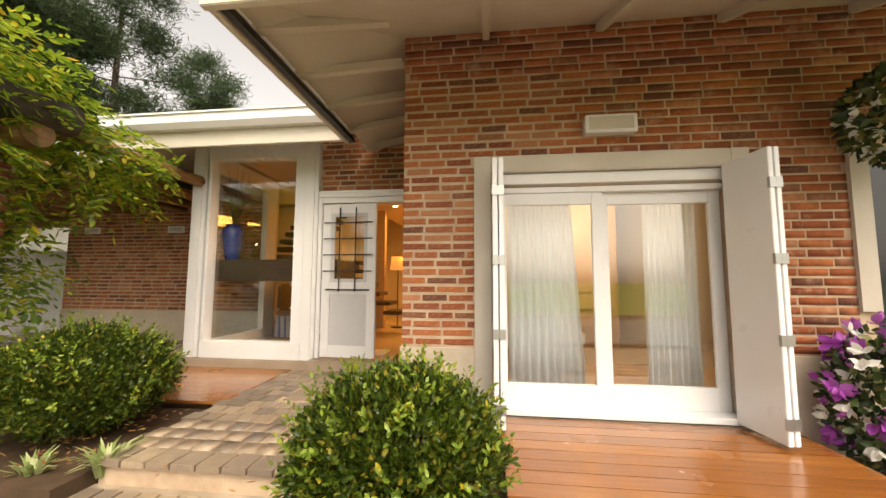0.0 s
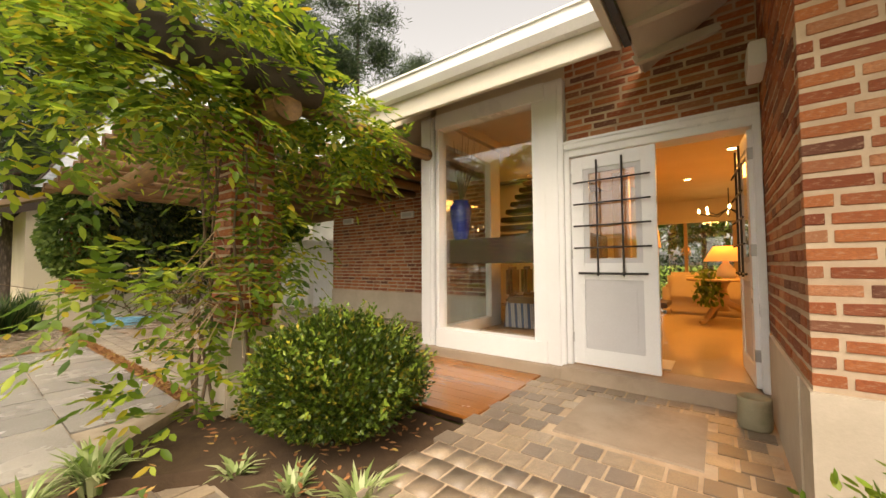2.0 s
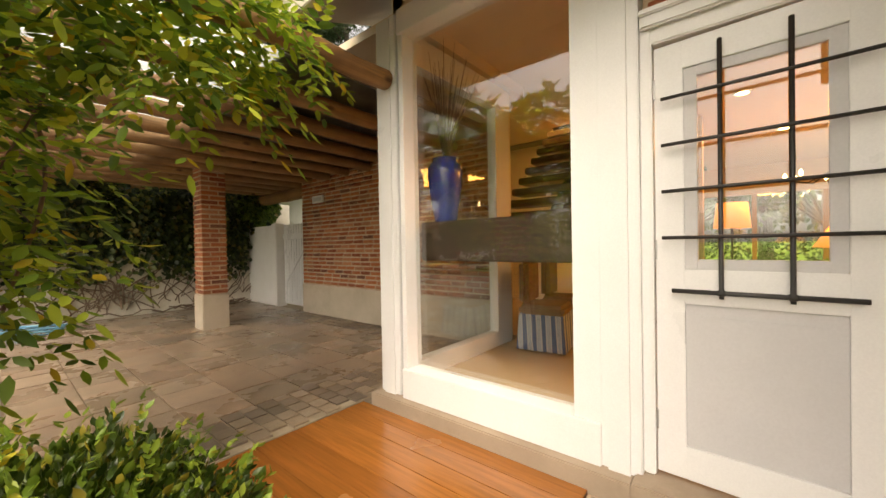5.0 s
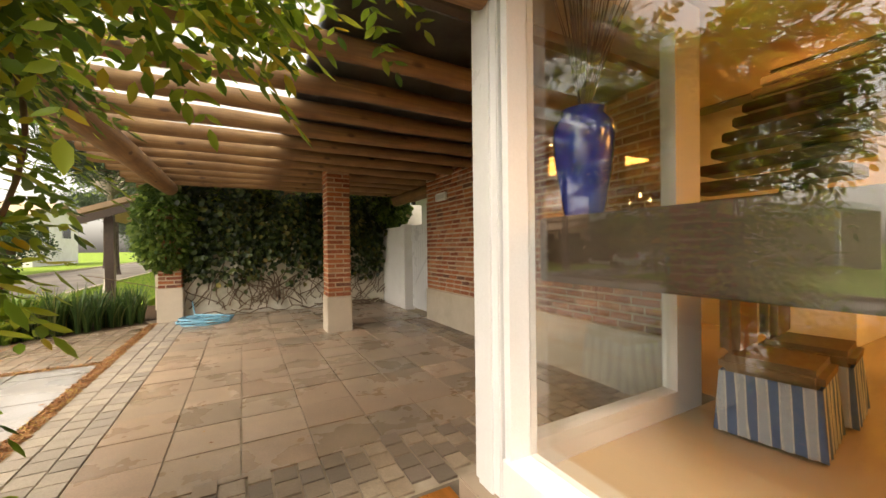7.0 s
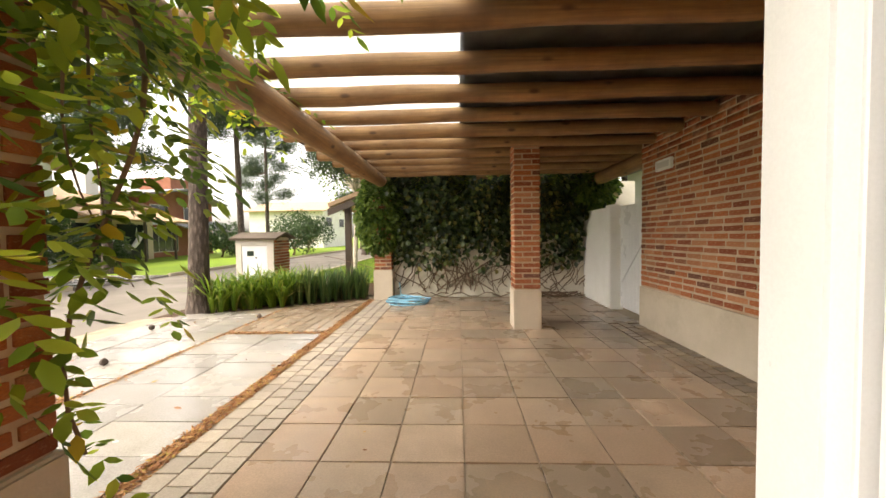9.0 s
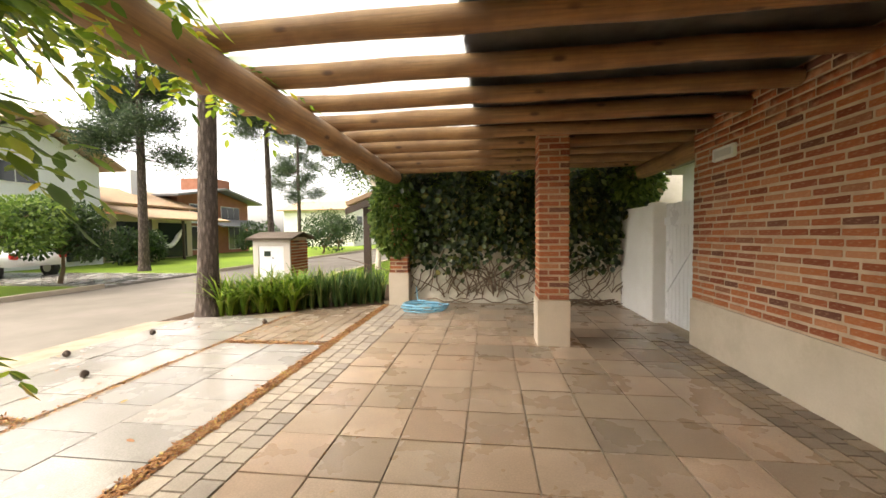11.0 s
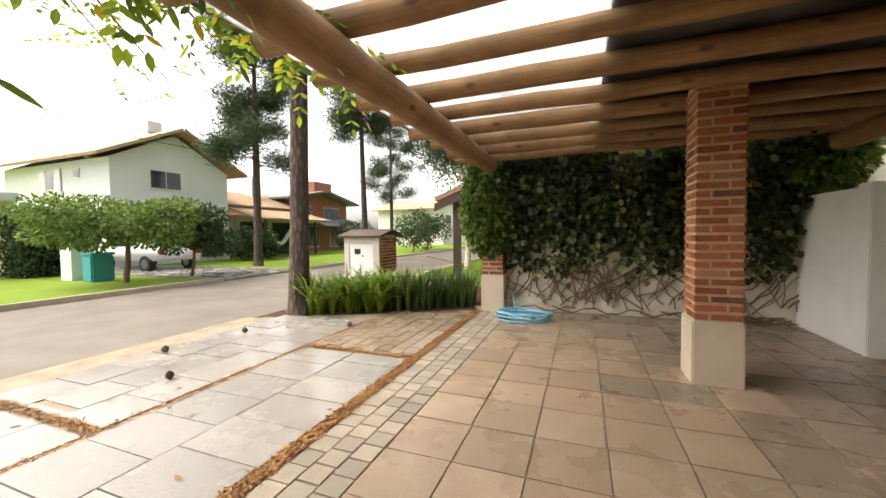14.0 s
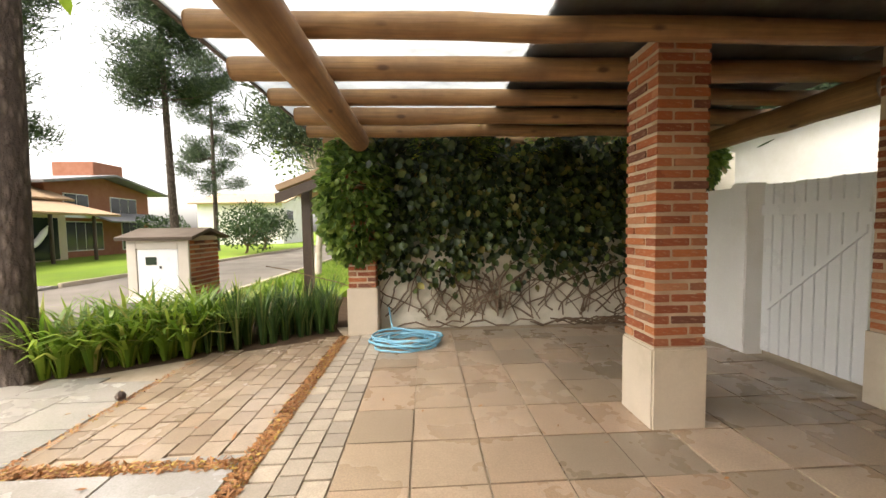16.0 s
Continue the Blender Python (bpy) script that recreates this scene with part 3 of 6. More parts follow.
def rough_log(p, q, r, seed, sides=14):
    rnd = random.Random(seed)
    p, q = Vector(p), Vector(q)
    n = 9
    bm = bmesh.new()
    pts, rad = [], []
    for i in range(n + 1):
        k = i / n
        pts.append(p.lerp(q, k) + Vector((rnd.uniform(-.006, .006), rnd.uniform(-.006, .006), rnd.uniform(-.008, .008))))
        rad.append(r * (1 + rnd.uniform(-.05, .05)) * (1 - 0.08 * k))
    rad = [rad[0] * 0.93] + rad + [rad[-1] * 0.93]
    pts = [pts[0]] + [pts[0].lerp(pts[1], .05)] + pts[1:-1] + [pts[-1].lerp(pts[-2], .05), pts[-1]]
    return tube(pts, rad[:len(pts)], sides, bm)


def log(name, p, q, r, seed, label):
    """A log along x in its own space, so that its grain follows it."""
    p, q = Vector(p), Vector(q)
    ob = part(name, rough_log((0, 0, 0), ((q - p).length, 0, 0), r, seed), M_LOG, None, "", True)
    ob.matrix_world = Matrix.Translation(p) @ (q - p).to_track_quat('X', 'Z').to_matrix().to_4x4()
    return tagged(ob, label, "log beam", "pergola logs")


log("pergola_beam", (BEAM_X, 3.72, BEAM_Z), (BEAM_X + 0.04, 10.15, BEAM_Z), BEAM_R, 3, "thick round log beam resting on brick columns")
log("pergola_beam", (6.80, 8.60, BEAM_Z + 0.02), (6.80, 10.95, BEAM_Z), 0.12, 4, "thick round log beam above the side gate")
LOG_Y = [4.06] + [4.285 + 0.555 * k for k in range(1, 13)]
for k, y in enumerate(LOG_Y):
    x1 = 4.785 if k == 0 else 6.64
    if k > 7:
        x1 = 7.15
    log("pergola_log", (2.14 + 0.03 * math.sin(k * 2.1), y, 2.455), (x1, y + 0.02, 2.462), 0.078 + 0.006 * math.sin(k * 3.3), 10 + k,
        "peeled round log rafter of the pergola")
# this log end is coloured much darker than the peeled logs
dark_log = log("pergola_log", (1.75, 3.86, 2.47), (2.95, 3.74, 2.47), 0.15, 50, "dark log end overgrown by vine")
dark_log.data.materials[0] = M_DARKLOG
setting(part("roof_sheet", box(2.05, 6.64, 4.42, 11.1, 2.548, 2.556), M_SHEET), "translucent plastic carport roof sheet", "roof")
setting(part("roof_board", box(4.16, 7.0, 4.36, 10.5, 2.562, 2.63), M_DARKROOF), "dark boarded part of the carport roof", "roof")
setting(part("roof_sheet_edge", box(2.03, 2.05, 4.42, 11.1, 2.53, 2.57), M_DARKROOF), "dark edge strip of the roof sheet", "trim")

# ---- back wall, gate ----
wall_back = wall("wall_back", box(2.6, 7.7, 10.95, 11.15, -0.3, 2.3), M_OLDWALL, "pale rendered boundary wall under ivy")
wall_white = wall("wall_white", box(6.69, 6.85, 9.80, 10.95, -0.3, 1.70), M_STUCCO, "white rendered garden wall")
bm = box(6.665, 6.88, 9.60, 9.80, -0.1, 1.735, None, 0.01)
setting(part("gate_post", bm, M_STUCCO), "white rendered gate post", "post")
gate = thing("side_gate", (6.84, 9.15, 0.0), "white boarded side gate with a diagonal brace", "gate")
for i in range(9):
    y = 8.68 + i * 0.101
    part("board", box(6.83, 6.855, y, y + 0.094, 0.04, 1.70 + 0.004 * (i % 3), None, 0.004), M_WHITE, gate)
part("rail", box(6.805, 6.828, 8.68, 9.585, 1.40, 1.51, None, 0.004), M_WHITE, gate)
part("brace", slab(((6.826, 8.70, 1.30), (6.826, 9.50, 0.52), (6.826, 9.50, 0.46), (6.826, 8.70, 1.24)), -0.014), M_WHITE, gate)
neighbour = thing("neighbour_house", (10.5, 11, -0.2), "white rendered neighbouring house behind the gate", "house")
part("wall", box(9.6, 13.5, 4.0, 15.5, -0.2, 3.1), M_STUCCO, neighbour)
part("roof", poly(((9.3, 3.7), (13.8, 3.7), (13.8, 15.8), (9.3, 15.8)), 3.1, 3.25), M_SLATE, neighbour)

# ---- interior shell ----
IN_Z = 0.10
bm = box(5.06, 13.0, -3.0, 4.06, -0.1, 0.12)
box(6.86, 13.0, 4.06, 8.0, -0.1, 0.12, bm)
setting(part("floor", bm, M_FLOOR_IN), "polished warm stone living room floor", "floor")
setting(part("ceiling", box(5.087, 13, -2.8, 2.515, 2.619, 2.695), M_PLASTER), "cream plaster ceiling", "ceiling")
setting(part("ceiling", box(5.087, 13, 2.515, 8, 3.12, 3.2), M_PLASTER), "high cream plaster ceiling above the stairs", "ceiling")
wall("wall_inner", box(5.087, 13, 2.469, 2.581, 2.695, 3.2), M_PLASTER, "cream plaster wall above the opening")
wall("wall_inner_south", box(5.179, 13, -0.21, -0.069, IN_Z, 2.619), M_PLASTER, "cream plaster inner wall")
wall("wall_inner_upper", box(4.95, 5.087, 2.374, 4.16, 2.941, 3.2), M_PLASTER, "cream plaster wall above the bay")
wall("wall_inner_side", box(4.95, 7, 4.066, 4.17, 2.998, 3.2), M_PLASTER, "cream plaster wall above the side glass")
wall("wall_inner_carport", box(6.84, 6.87, 4.18, 8, IN_Z, 3.2), M_PLASTER, "cream plaster inner face of the brick wall")
wall("wall_inner_north", box(6.87, 13, 7.9, 8, IN_Z, 3.2), M_PLASTER, "cream plaster far wall")
bm = box(12, 12.15, 2.704, 8, IN_Z, 3.2)
box(12, 12.15, -0.21, 2.704, 2.079, 2.619, bm)
box(12, 12.15, -0.21, 0.025, IN_Z, 2.079, bm)
wall("wall_inner_east", bm, M_PLASTER, "cream plaster wall with a wide garden window")
win = setting(thing("window_garden", (12.05, 1.3, IN_Z), "wide garden window of the living room", "window"))
for y in (-0.1, 0.85, 1.8, 2.67):
    part("mullion", box(12.02, 12.1, y, y + 0.07, IN_Z, 2.079), M_PALEWOOD, win)
pane = part("pane", box(12.055, 12.06, 0.025, 2.657, IN_Z, 2.079), M_GLASS, win)
pane.visible_shadow = False
# bedroom
setting(part("floor_bedroom", box(3.555, 7.2, -5, 0.495, -0.1, 0.11), M_PALEWOOD), "brown wooden bedroom floor", "floor")
setting(part("ceiling_bedroom", box(3.555, 7.2, -5, 0.683, 2.505, 2.6), M_PLASTER), "cream bedroom ceiling", "ceiling")
bm = box(7.1, 7.2, -5, 0.683, 0.11, 2.505)
box(3.555, 7.2, 0.542, 0.683, 0.11, 2.505, bm)
box(3.555, 7.2, -5.1, -5, 0.11, 2.505, bm)
wall("wall_bedroom_inner", bm, M_PLASTER, "cream plaster bedroom walls")

# ---- front door ----


def door_leaf(name, label, hinge, angle, side_sign):
    """A panelled leaf, 0.74 wide, built from its hinge along y, outer face towards -x."""
    th = thing(name, hinge, label, "door")
    th.rotation_euler = (0, 0, radians(angle))
    s, W, H = side_sign, 0.735, 1.985

    def b(name, x0, x1, a0, a1, z0, z1, mat, parent=th, label="", bev=0.003):
        ob = part(name, box(x0, x1, min(s * a0, s * a1), max(s * a0, s * a1), z0, z1, None, bev), mat, None, label)
        ob.parent = parent
        return ob
    for a0, a1 in ((0.0, 0.115), (W - 0.115, W)):
        b("stile", -0.022, 0.022, a0, a1, 0, H, M_WHITE)
    for z0, z1 in ((0, 0.15), (0.80, 0.955), (H - 0.125, H)):
        b("rail", -0.022, 0.022, 0.115, W - 0.115, z0, z1, M_WHITE)
    pan = b("panel", -0.010, 0.010, 0.115, W - 0.115, 0.15, 0.80, M_GREY, th, "grey painted lower panel")
    b("panel_field", -0.017, -0.010, 0.165, W - 0.165, 0.20, 0.75, M_GREY, pan)
    for a0, a1, z0, z1 in ((0.115, 0.165, 0.955, H - 0.125), (W - 0.165, W - 0.115, 0.955, H - 0.125),
                           (0.165, W - 0.165, 0.955, 1.0), (0.165, W - 0.165, H - 0.17, H - 0.125)):
        b("glazing_bead", -0.014, 0.014, a0, a1, z0, z1, M_GREY, th, "grey painted glazing bead")
    g = b("pane", -0.003, 0.003, 0.165, W - 0.165, 1.0, H - 0.17, M_GLASS, th, "", 0)
    g.visible_shadow = False
    grille = new("grille")
    grille.parent = th
    grille["label"] = "black wrought iron grille"

    def bar(p, q, r=0.008):
        ob = part("bar", tube((p, q), r, 8), M_IRON, None, "", True)
        ob.parent = grille
    for a in (0.25, 0.47):
        bar((-0.05, s * a, 0.835), (-0.05, s * a, 1.93), 0.009)
    for z in (1.10, 1.31, 1.52, 1.73):
        bar((-0.06, s * 0.035, z), (-0.06, s * (W - 0.035), z))
    bar((-0.05, s * 0.07, 0.86), (-0.05, s * (W - 0.07), 0.86), 0.010)
    for a in (0.25, 0.47):
        knob = part("knob", lathe(((0.001, -.018), (0.016, -.01), (0.018, 0), (0.016, .01), (0.001, .018)), 10, (-0.05, s * a, 0.86)), M_IRON, None, "", True)
        knob.parent = grille
    for z in (0.2, 1.0, 1.75):
        b("hinge", -0.027, 0.027, -0.012, 0.006, z, z + 0.09, M_STEEL, th, "dull steel hinge", 0)
    return th


DZ = 0.135
door_leaf("door_leaf", "white front door leaf with grey panel and iron grille", (4.885, 2.325, DZ), -3, -1)
door_leaf("door_leaf", "white front door leaf standing open into the hall", (4.905, 0.955, DZ), -86, 1)
frame_door = setting(thing("door_frame", (4.88, 1.64, 0.12), "white moulded double door frame", "door frame"))
for y0, y1 in ((2.33, 2.38), (Y_COR + 0.002, 0.945)):
    part("jamb", box(4.83, 5.06, y0, y1, 0.12, 2.27, None, 0.006), M_WHITE, frame_door)
part("lintel", box(4.83, 5.06, 0.945, 2.33, 2.13, 2.27, None, 0.006), M_WHITE, frame_door)
bm = box(4.80, 4.83, 0.90, 2.375, 2.20, 2.285, None, 0.008)
box(4.785, 4.83, 0.90, 2.375, 2.255, 2.285, bm, 0.006)
part("moulding", bm, M_WHITE, frame_door)

# ---- bedroom window ----
Y0, Y1, ZT, ZB = 0.137, -1.714, 2.013, 0.06
trim = setting(thing("window_trim", (X_BED, -0.8, 0.06), "cream stone trim round the bedroom window", "window trim"))
part("jamb", box(X_BED - 0.03, X_BED + 0.1, Y0, Y0 + 0.14, 0.06, ZT + 0.145, None, 0.008), M_TRIM, trim)
part("jamb", box(X_BED - 0.03, X_BED + 0.1, Y1 - 0.14, Y1, 0.06, ZT + 0.145, None, 0.008), M_TRIM, trim)
part("head", box(X_BED - 0.03, X_BED + 0.1, Y1, Y0, ZT, ZT + 0.145, None, 0.008), M_TRIM, trim)
win = setting(thing("window_bedroom", (X_BED + 0.08, -0.8, 0.06), "white sliding glass door of the bedroom", "window"))
part("head_rail", box(X_BED + 0.02, X_BED + 0.16, Y1, Y0, ZT - 0.09, ZT, None, 0.004), M_WHITE, win)
part("head_rail", box(X_BED + 0.05, X_BED + 0.16, Y1, Y0, ZT - 0.16, ZT - 0.115, None, 0.004), M_WHITE, win)
part("track", box(X_BED - 0.03, X_BED + 0.16, Y1, Y0, 0.06, 0.105, None, 0.004), M_WHITE, win)
for a, b_, x in ((-0.78, 0.10, 0.07), (-1.70, -0.74, 0.115)):
    sash = part("sash", box(X_BED + x, X_BED + x + 0.04, a, a + 0.09, 0.105, ZT - 0.16, None, 0.004), M_WHITE, win)
    part("stile", box(X_BED + x, X_BED + x + 0.04, b_ - 0.09, b_, 0.105, ZT - 0.16, None, 0.004), M_WHITE, sash)
    part("rail", box(X_BED + x, X_BED + x + 0.04, a + 0.09, b_ - 0.09, 0.105, 0.285, None, 0.004), M_WHITE, sash)
    part("rail", box(X_BED + x, X_BED + x + 0.04, a + 0.09, b_ - 0.09, ZT - 0.26, ZT - 0.16, None, 0.004), M_WHITE, sash)
    g = part("pane", box(X_BED + x + 0.017, X_BED + x + 0.022, a + 0.09, b_ - 0.09, 0.285, ZT - 0.26), M_GLASS, sash)
    g.visible_shadow = False


def shutter(y, x_out, label, swing):
    """A folded stack of two boarded leaves standing out from the wall."""
    th = thing("shutter", (X_BED - 0.03, y, 0.08), label, "shutter")
    for k in range(2):
        yy = 0.045 * k * swing
        leaf = part("leaf", box(-x_out, 0.0, min(yy, yy + 0.036 * swing), max(yy, yy + 0.036 * swing), 0.0, 1.94, None, 0.004), M_WHITE, None)
        leaf.parent = th
        for z in (0.1, 0.62, 1.15, 1.66):
            h = part("hinge", box(-x_out - 0.008, -x_out + 0.014, min(yy, yy + 0.036 * swing) - 0.004, max(yy, yy + 0.036 * swing) + 0.004, z, z + 0.07), M_STEEL, None, "dull steel hinge")
            h.parent = leaf
    return th


s1 = shutter(0.05, 0.36, "folded white bifold shutter beside the window", 1)
s2 = shutter(-1.64, 0.40, "white bifold shutter leaf swung half open", -1)
s2.rotation_euler = (0, 0, radians(8))

box_lamp = thing("wall_lamp", (X_BED, -0.82, 2.36), "white box wall lamp with a frosted front", "wall lamp")
part("housing", box(X_BED - 0.09, X_BED + 0.004, -1.02, -0.62, 2.30, 2.45, None, 0.008), M_WHITE, box_lamp)
part("diffuser", box(X_BED - 0.096, X_BED - 0.09, -0.99, -0.65, 2.325, 2.425), M_TRIM, box_lamp)
side_lamp = thing("wall_lamp", (4.45, Y_COR, 2.45), "white box wall lamp beside the door", "wall lamp")
part("housing", box(4.28, 4.62, Y_COR, Y_COR + 0.09, 2.36, 2.52, None, 0.008), M_WHITE, side_lamp)
part("diffuser", box(4.31, 4.59, Y_COR + 0.09, Y_COR + 0.096, 2.385, 2.495), M_TRIM, side_lamp)

# second window further along
w2 = setting(thing("window_far", (X_BED, -3.3, 0.6), "cream-trimmed further window with dark glass", "window"))
part("jamb", box(X_BED - 0.03, X_BED + 0.1, -2.66, -2.53, 0.9, 2.27), M_TRIM, w2)
part("pane", box(X_BED + 0.06, X_BED + 0.07, -4.0, -2.66, 0.56, 2.13), M_DARKGLASS, w2)

# bedroom contents
for i, (a, b_, x) in enumerate(((-0.58, -0.02, 3.68), (-1.66, -1.22, 3.72))):
    bm = bmesh.new()
    n = 60
    rows = []
    for z in (0.13, 0.7, 1.3, 1.92):
        rows.append([bm.verts.new((x + 0.03 * math.sin(k * 0.95 + z) * (1.2 - 0.3 * z), a + (b_ - a) * k / n + (0.12 * (k / n - 1) * (1 - z / 1.9) if i == 0 else 0), z))
                     for k in range(n + 1)])
    for r, q in zip(rows, rows[1:]):
        for k in range(n):
            bm.faces.new((r[k], r[k + 1], q[k + 1], q[k]))
    c = part("curtain", bm, M_CURTAIN, None, "", True)
    c.modifiers.new("thick", 'SOLIDIFY').thickness = 0.003
    tagged(c, "sheer pale blue-grey bedroom curtain", "curtain")
chest = thing("wardrobe", (6.2, -1.3, 0.11), "brown wardrobe with drawers and a lit panel", "wardrobe")
part("body", box(6.0, 6.9, -1.75, -1.0, 0.11, 2.3, None, 0.01), M_PALEWOOD, chest)
for z in (0.2, 0.45, 0.7, 0.95):
    part("drawer", box(5.975, 6.0, -1.72, -1.03, z, z + 0.22, None, 0.006), M_PALEWOOD, chest)
bed_ob = thing("bed", (5.4, -0.2, 0.11), "low bed with white cover", "bed")
part("base", box(4.6, 6.4, -0.9, 0.45, 0.11, 0.35, None, 0.02), M_PALEWOOD, bed_ob)
part("cover", box(4.58, 6.4, -0.92, 0.45, 0.35, 0.58, None, 0.06), M_STUCCO, bed_ob)
fan = thing("ceiling_fan_light", (5.0, -0.45, 2.5), "ceiling fan with a lit globe", "ceiling fan")
part("rod", tube(((5.0, -.45, 2.505), (5.0, -.45, 2.3)), 0.015), M_STEEL, fan)
part("globe", lathe(((0.02, -.12), (0.09, -.08), (0.1, 0), (0.05, .06), (0.02, .07)), 16, (5.0, -.45, 2.2)), M_BULB, fan, "lit glass globe", True)
for k in range(4):
    a = k * math.pi / 2 + 0.3
    part("blade", slab([(5.0 + r * math.cos(a + d), -.45 + r * math.sin(a + d), 2.31) for r, d in ((.12, .25), (.12, -.25), (.55, -.1), (.55, .1))], 0.01), M_DARKWOOD, fan)

# ---- decks ----


def deck(name, x0, x1, y0, y1, top, along, label):
    th = setting(thing(name, ((x0 + x1) / 2, (y0 + y1) / 2, top - 0.03), label, "deck"))
    w = 0.135
    lo, hi = (x0, x1) if along == 1 else (y0, y1)
    n = int(round((hi - lo) / w))
    for i in range(n):
        a = lo + (hi - lo) * i / n
        e = a + (hi - lo) / n - 0.0018
        bm = box(a, e, y0, y1, top - 0.028, top, None, 0.003) if along == 1 else box(x0, x1, a, e, top - 0.028, top, None, 0.003)
        part("plank", bm, M_DECK if along == 1 else M_DECK_X, th)
    part("joists", box(x0 + 0.05, x1 - 0.05, y0 + 0.05, y1 - 0.05, top - 0.09, top - 0.03), M_DARKWOOD, th)
    return th


M_DECK_X = plank_material("varnished_deck_across", (0.42, 0.15, 0.045), (0.33, 0.11, 0.035), 0.28, 0, 0.1, 0.35)
deck("deck_bay", 3.46, 4.72, 2.61, 4.34, 0.0, 1, "orange varnished hardwood deck before the bay")
deck("deck_bedroom", 2.2, X_BED - 0.04, -2.0, 0.08, 0.05, 1, "orange varnished hardwood deck below the bedroom window")
for i in range(8):
    y = -1.85 + i * 0.26
    st = part("stump", lathe(((0.075, -0.2), (0.075, 0.03), (0.066, 0.045)), 12, (2.12, y, LOW + 0.05 + 0.02 * math.sin(i * 2))), M_LOG, None, "", True)
    tagged(st, "short round log stump edging the deck", "log stump", "deck edging stumps")

pot = thing("stone_pot", (4.42, 1.06, 0.0), "weathered cylindrical stone pot beside the wall", "pot")
part("body", lathe(((0.085, 0.0), (0.093, 0.02), (0.088, 0.17), (0.093, 0.2), (0.08, 0.205), (0.07, 0.18), (0.02, 0.17)), 20, (4.42, 1.02, 0.0)), M_STONEPOT, pot, "", True)
mat = setting(part("porch_slab", box(3.60, 4.42, 1.27, 2.08, -0.05, 0.004, None, 0.004), M_CONCRETE), "stained brown concrete slab set in the porch", "slab")
tagged(part("door_mat", box(5.12, 5.5, 1.55, 2.15, 0.121, 0.132, None, 0.004), M_GREY), "thin grey door mat", "door mat")

# ---- living room ----


def skirted_chair(at, turn):
    th = thing("slipper_chair", at, "armless chair with a blue striped skirt", "chair", "striped chairs")
    th.rotation_euler = (0, 0, radians(turn))
    th.scale = (0.86, 0.86, 0.95)
    bm = bmesh.new()
    ring_lo, ring_hi = [], []
    n = 64
    for k in range(n):
        t = k / n * 4
        e, f = int(t), t % 1
        cx = (-.26 + .52 * f, .26, .26 - .52 * f, -.26)[e]
        cy = (-.26, -.26 + .52 * f, .26, .26 - .52 * f)[e]
        g = 1 + 0.035 * math.sin(k * 2.4)
        ring_lo.append(bm.verts.new((cx * 1.1 * g, cy * 1.1 * g, 0.02)))
        ring_hi.append(bm.verts.new((cx, cy, 0.40)))
    for k in range(n):
        bm.faces.new((ring_lo[k], ring_lo[(k + 1) % n], ring_hi[(k + 1) % n], ring_hi[k]))
    for nm, m_, l in (("skirt", bm, "blue and cream striped skirt"), ("seat", box(-.27, .27, -.27, .27, .38, .50, None, .04), ""),
                      ("backrest", box(-.27, -.15, -.25, .25, .48, .98, None, .05), "")):
        o = part(nm, m_, M_STRIPE if nm == "skirt" else M_SOFA_BROWN, None, l, nm == "skirt")
        o.parent = th
    return th


M_SOFA_BROWN = mottled("brown_cloth", (0.24, 0.16, 0.09), (0.19, 0.13, 0.08), 3, 120, 0.95, 0.3, 0.1)
skirted_chair((6.57, 3.62, 0.12), -82)
skirted_chair((7.2, 3.66, 0.12), -82)
landing = tagged(part("stair_landing", box(5.03, 5.75, 2.2, 3.98, 1.10, 1.40, None, 0.01), M_DARKWOOD), "thick dark timber stair landing behind the glass", "landing")
stairs = thing("floating_stairs", (7.8, 4.2, 0.12), "dark open timber stairs with thick treads", "stairs")
for i in range(10):
    part("tread", box(6.98 + 0.2 * i, 7.32 + 0.2 * i, 3.45, 4.45, 1.52 + 0.175 * i, 1.61 + 0.175 * i, None, 0.012), M_DARKWOOD, stairs)
part("stringer", slab(((7.15, 3.86, 1.52), (9.0, 3.86, 3.14), (9.2, 3.86, 3.14), (7.5, 3.86, 1.52)), 0.16), M_DARKWOOD, stairs)
for i in range(5):
    part("tread", box(7.5 + 0.2 * i, 7.84 + 0.2 * i, 2.75, 3.4, 1.44 - 0.17 * i, 1.52 - 0.17 * i, None, 0.012), M_DARKWOOD, stairs)
part("stair_landing", box(6.9, 7.5, 2.75, 4.45, 1.34, 1.43, None, 0.012), M_DARKWOOD, stairs)
for i in range(4):
    part("tread", box(6.9, 7.5, 2.35 - 0.2 * i, 2.68 - 0.2 * i, 1.0 - 0.17 * i, 1.07 - 0.17 * i, None, 0.008), M_DARKWOOD, stairs)
vase = thing("floor_vase", (5.25, 3.90, 1.40), "tall cobalt blue glazed vase with bare twigs", "vase")
part("body", lathe(((0.085, 0), (0.095, 0.03), (0.132, 0.25), (0.146, 0.40), (0.138, 0.46), (0.10, 0.50), (0.108, 0.525), (0.095, 0.525), (0.085, 0.48)), 28, (5.25, 3.90, 1.40)), M_BLUE, vase, "", True)
bm = bmesh.new()
for k in range(44):
    a, r = random.uniform(0, 6.28), random.uniform(.06, .34)
    dx, dy = math.cos(a), math.sin(a) * .6 - .25
    tube(((5.25, 3.90, 1.86), (5.25 + .4 * r * dx, 3.90 + .4 * r * dy, 2.2), (5.25 + r * dx, 3.90 + r * dy, random.uniform(2.4, 2.74))), (.004, .003, .0015), 5, bm)
part("twigs", bm, M_DARKWOOD, vase, "bare dark twigs")

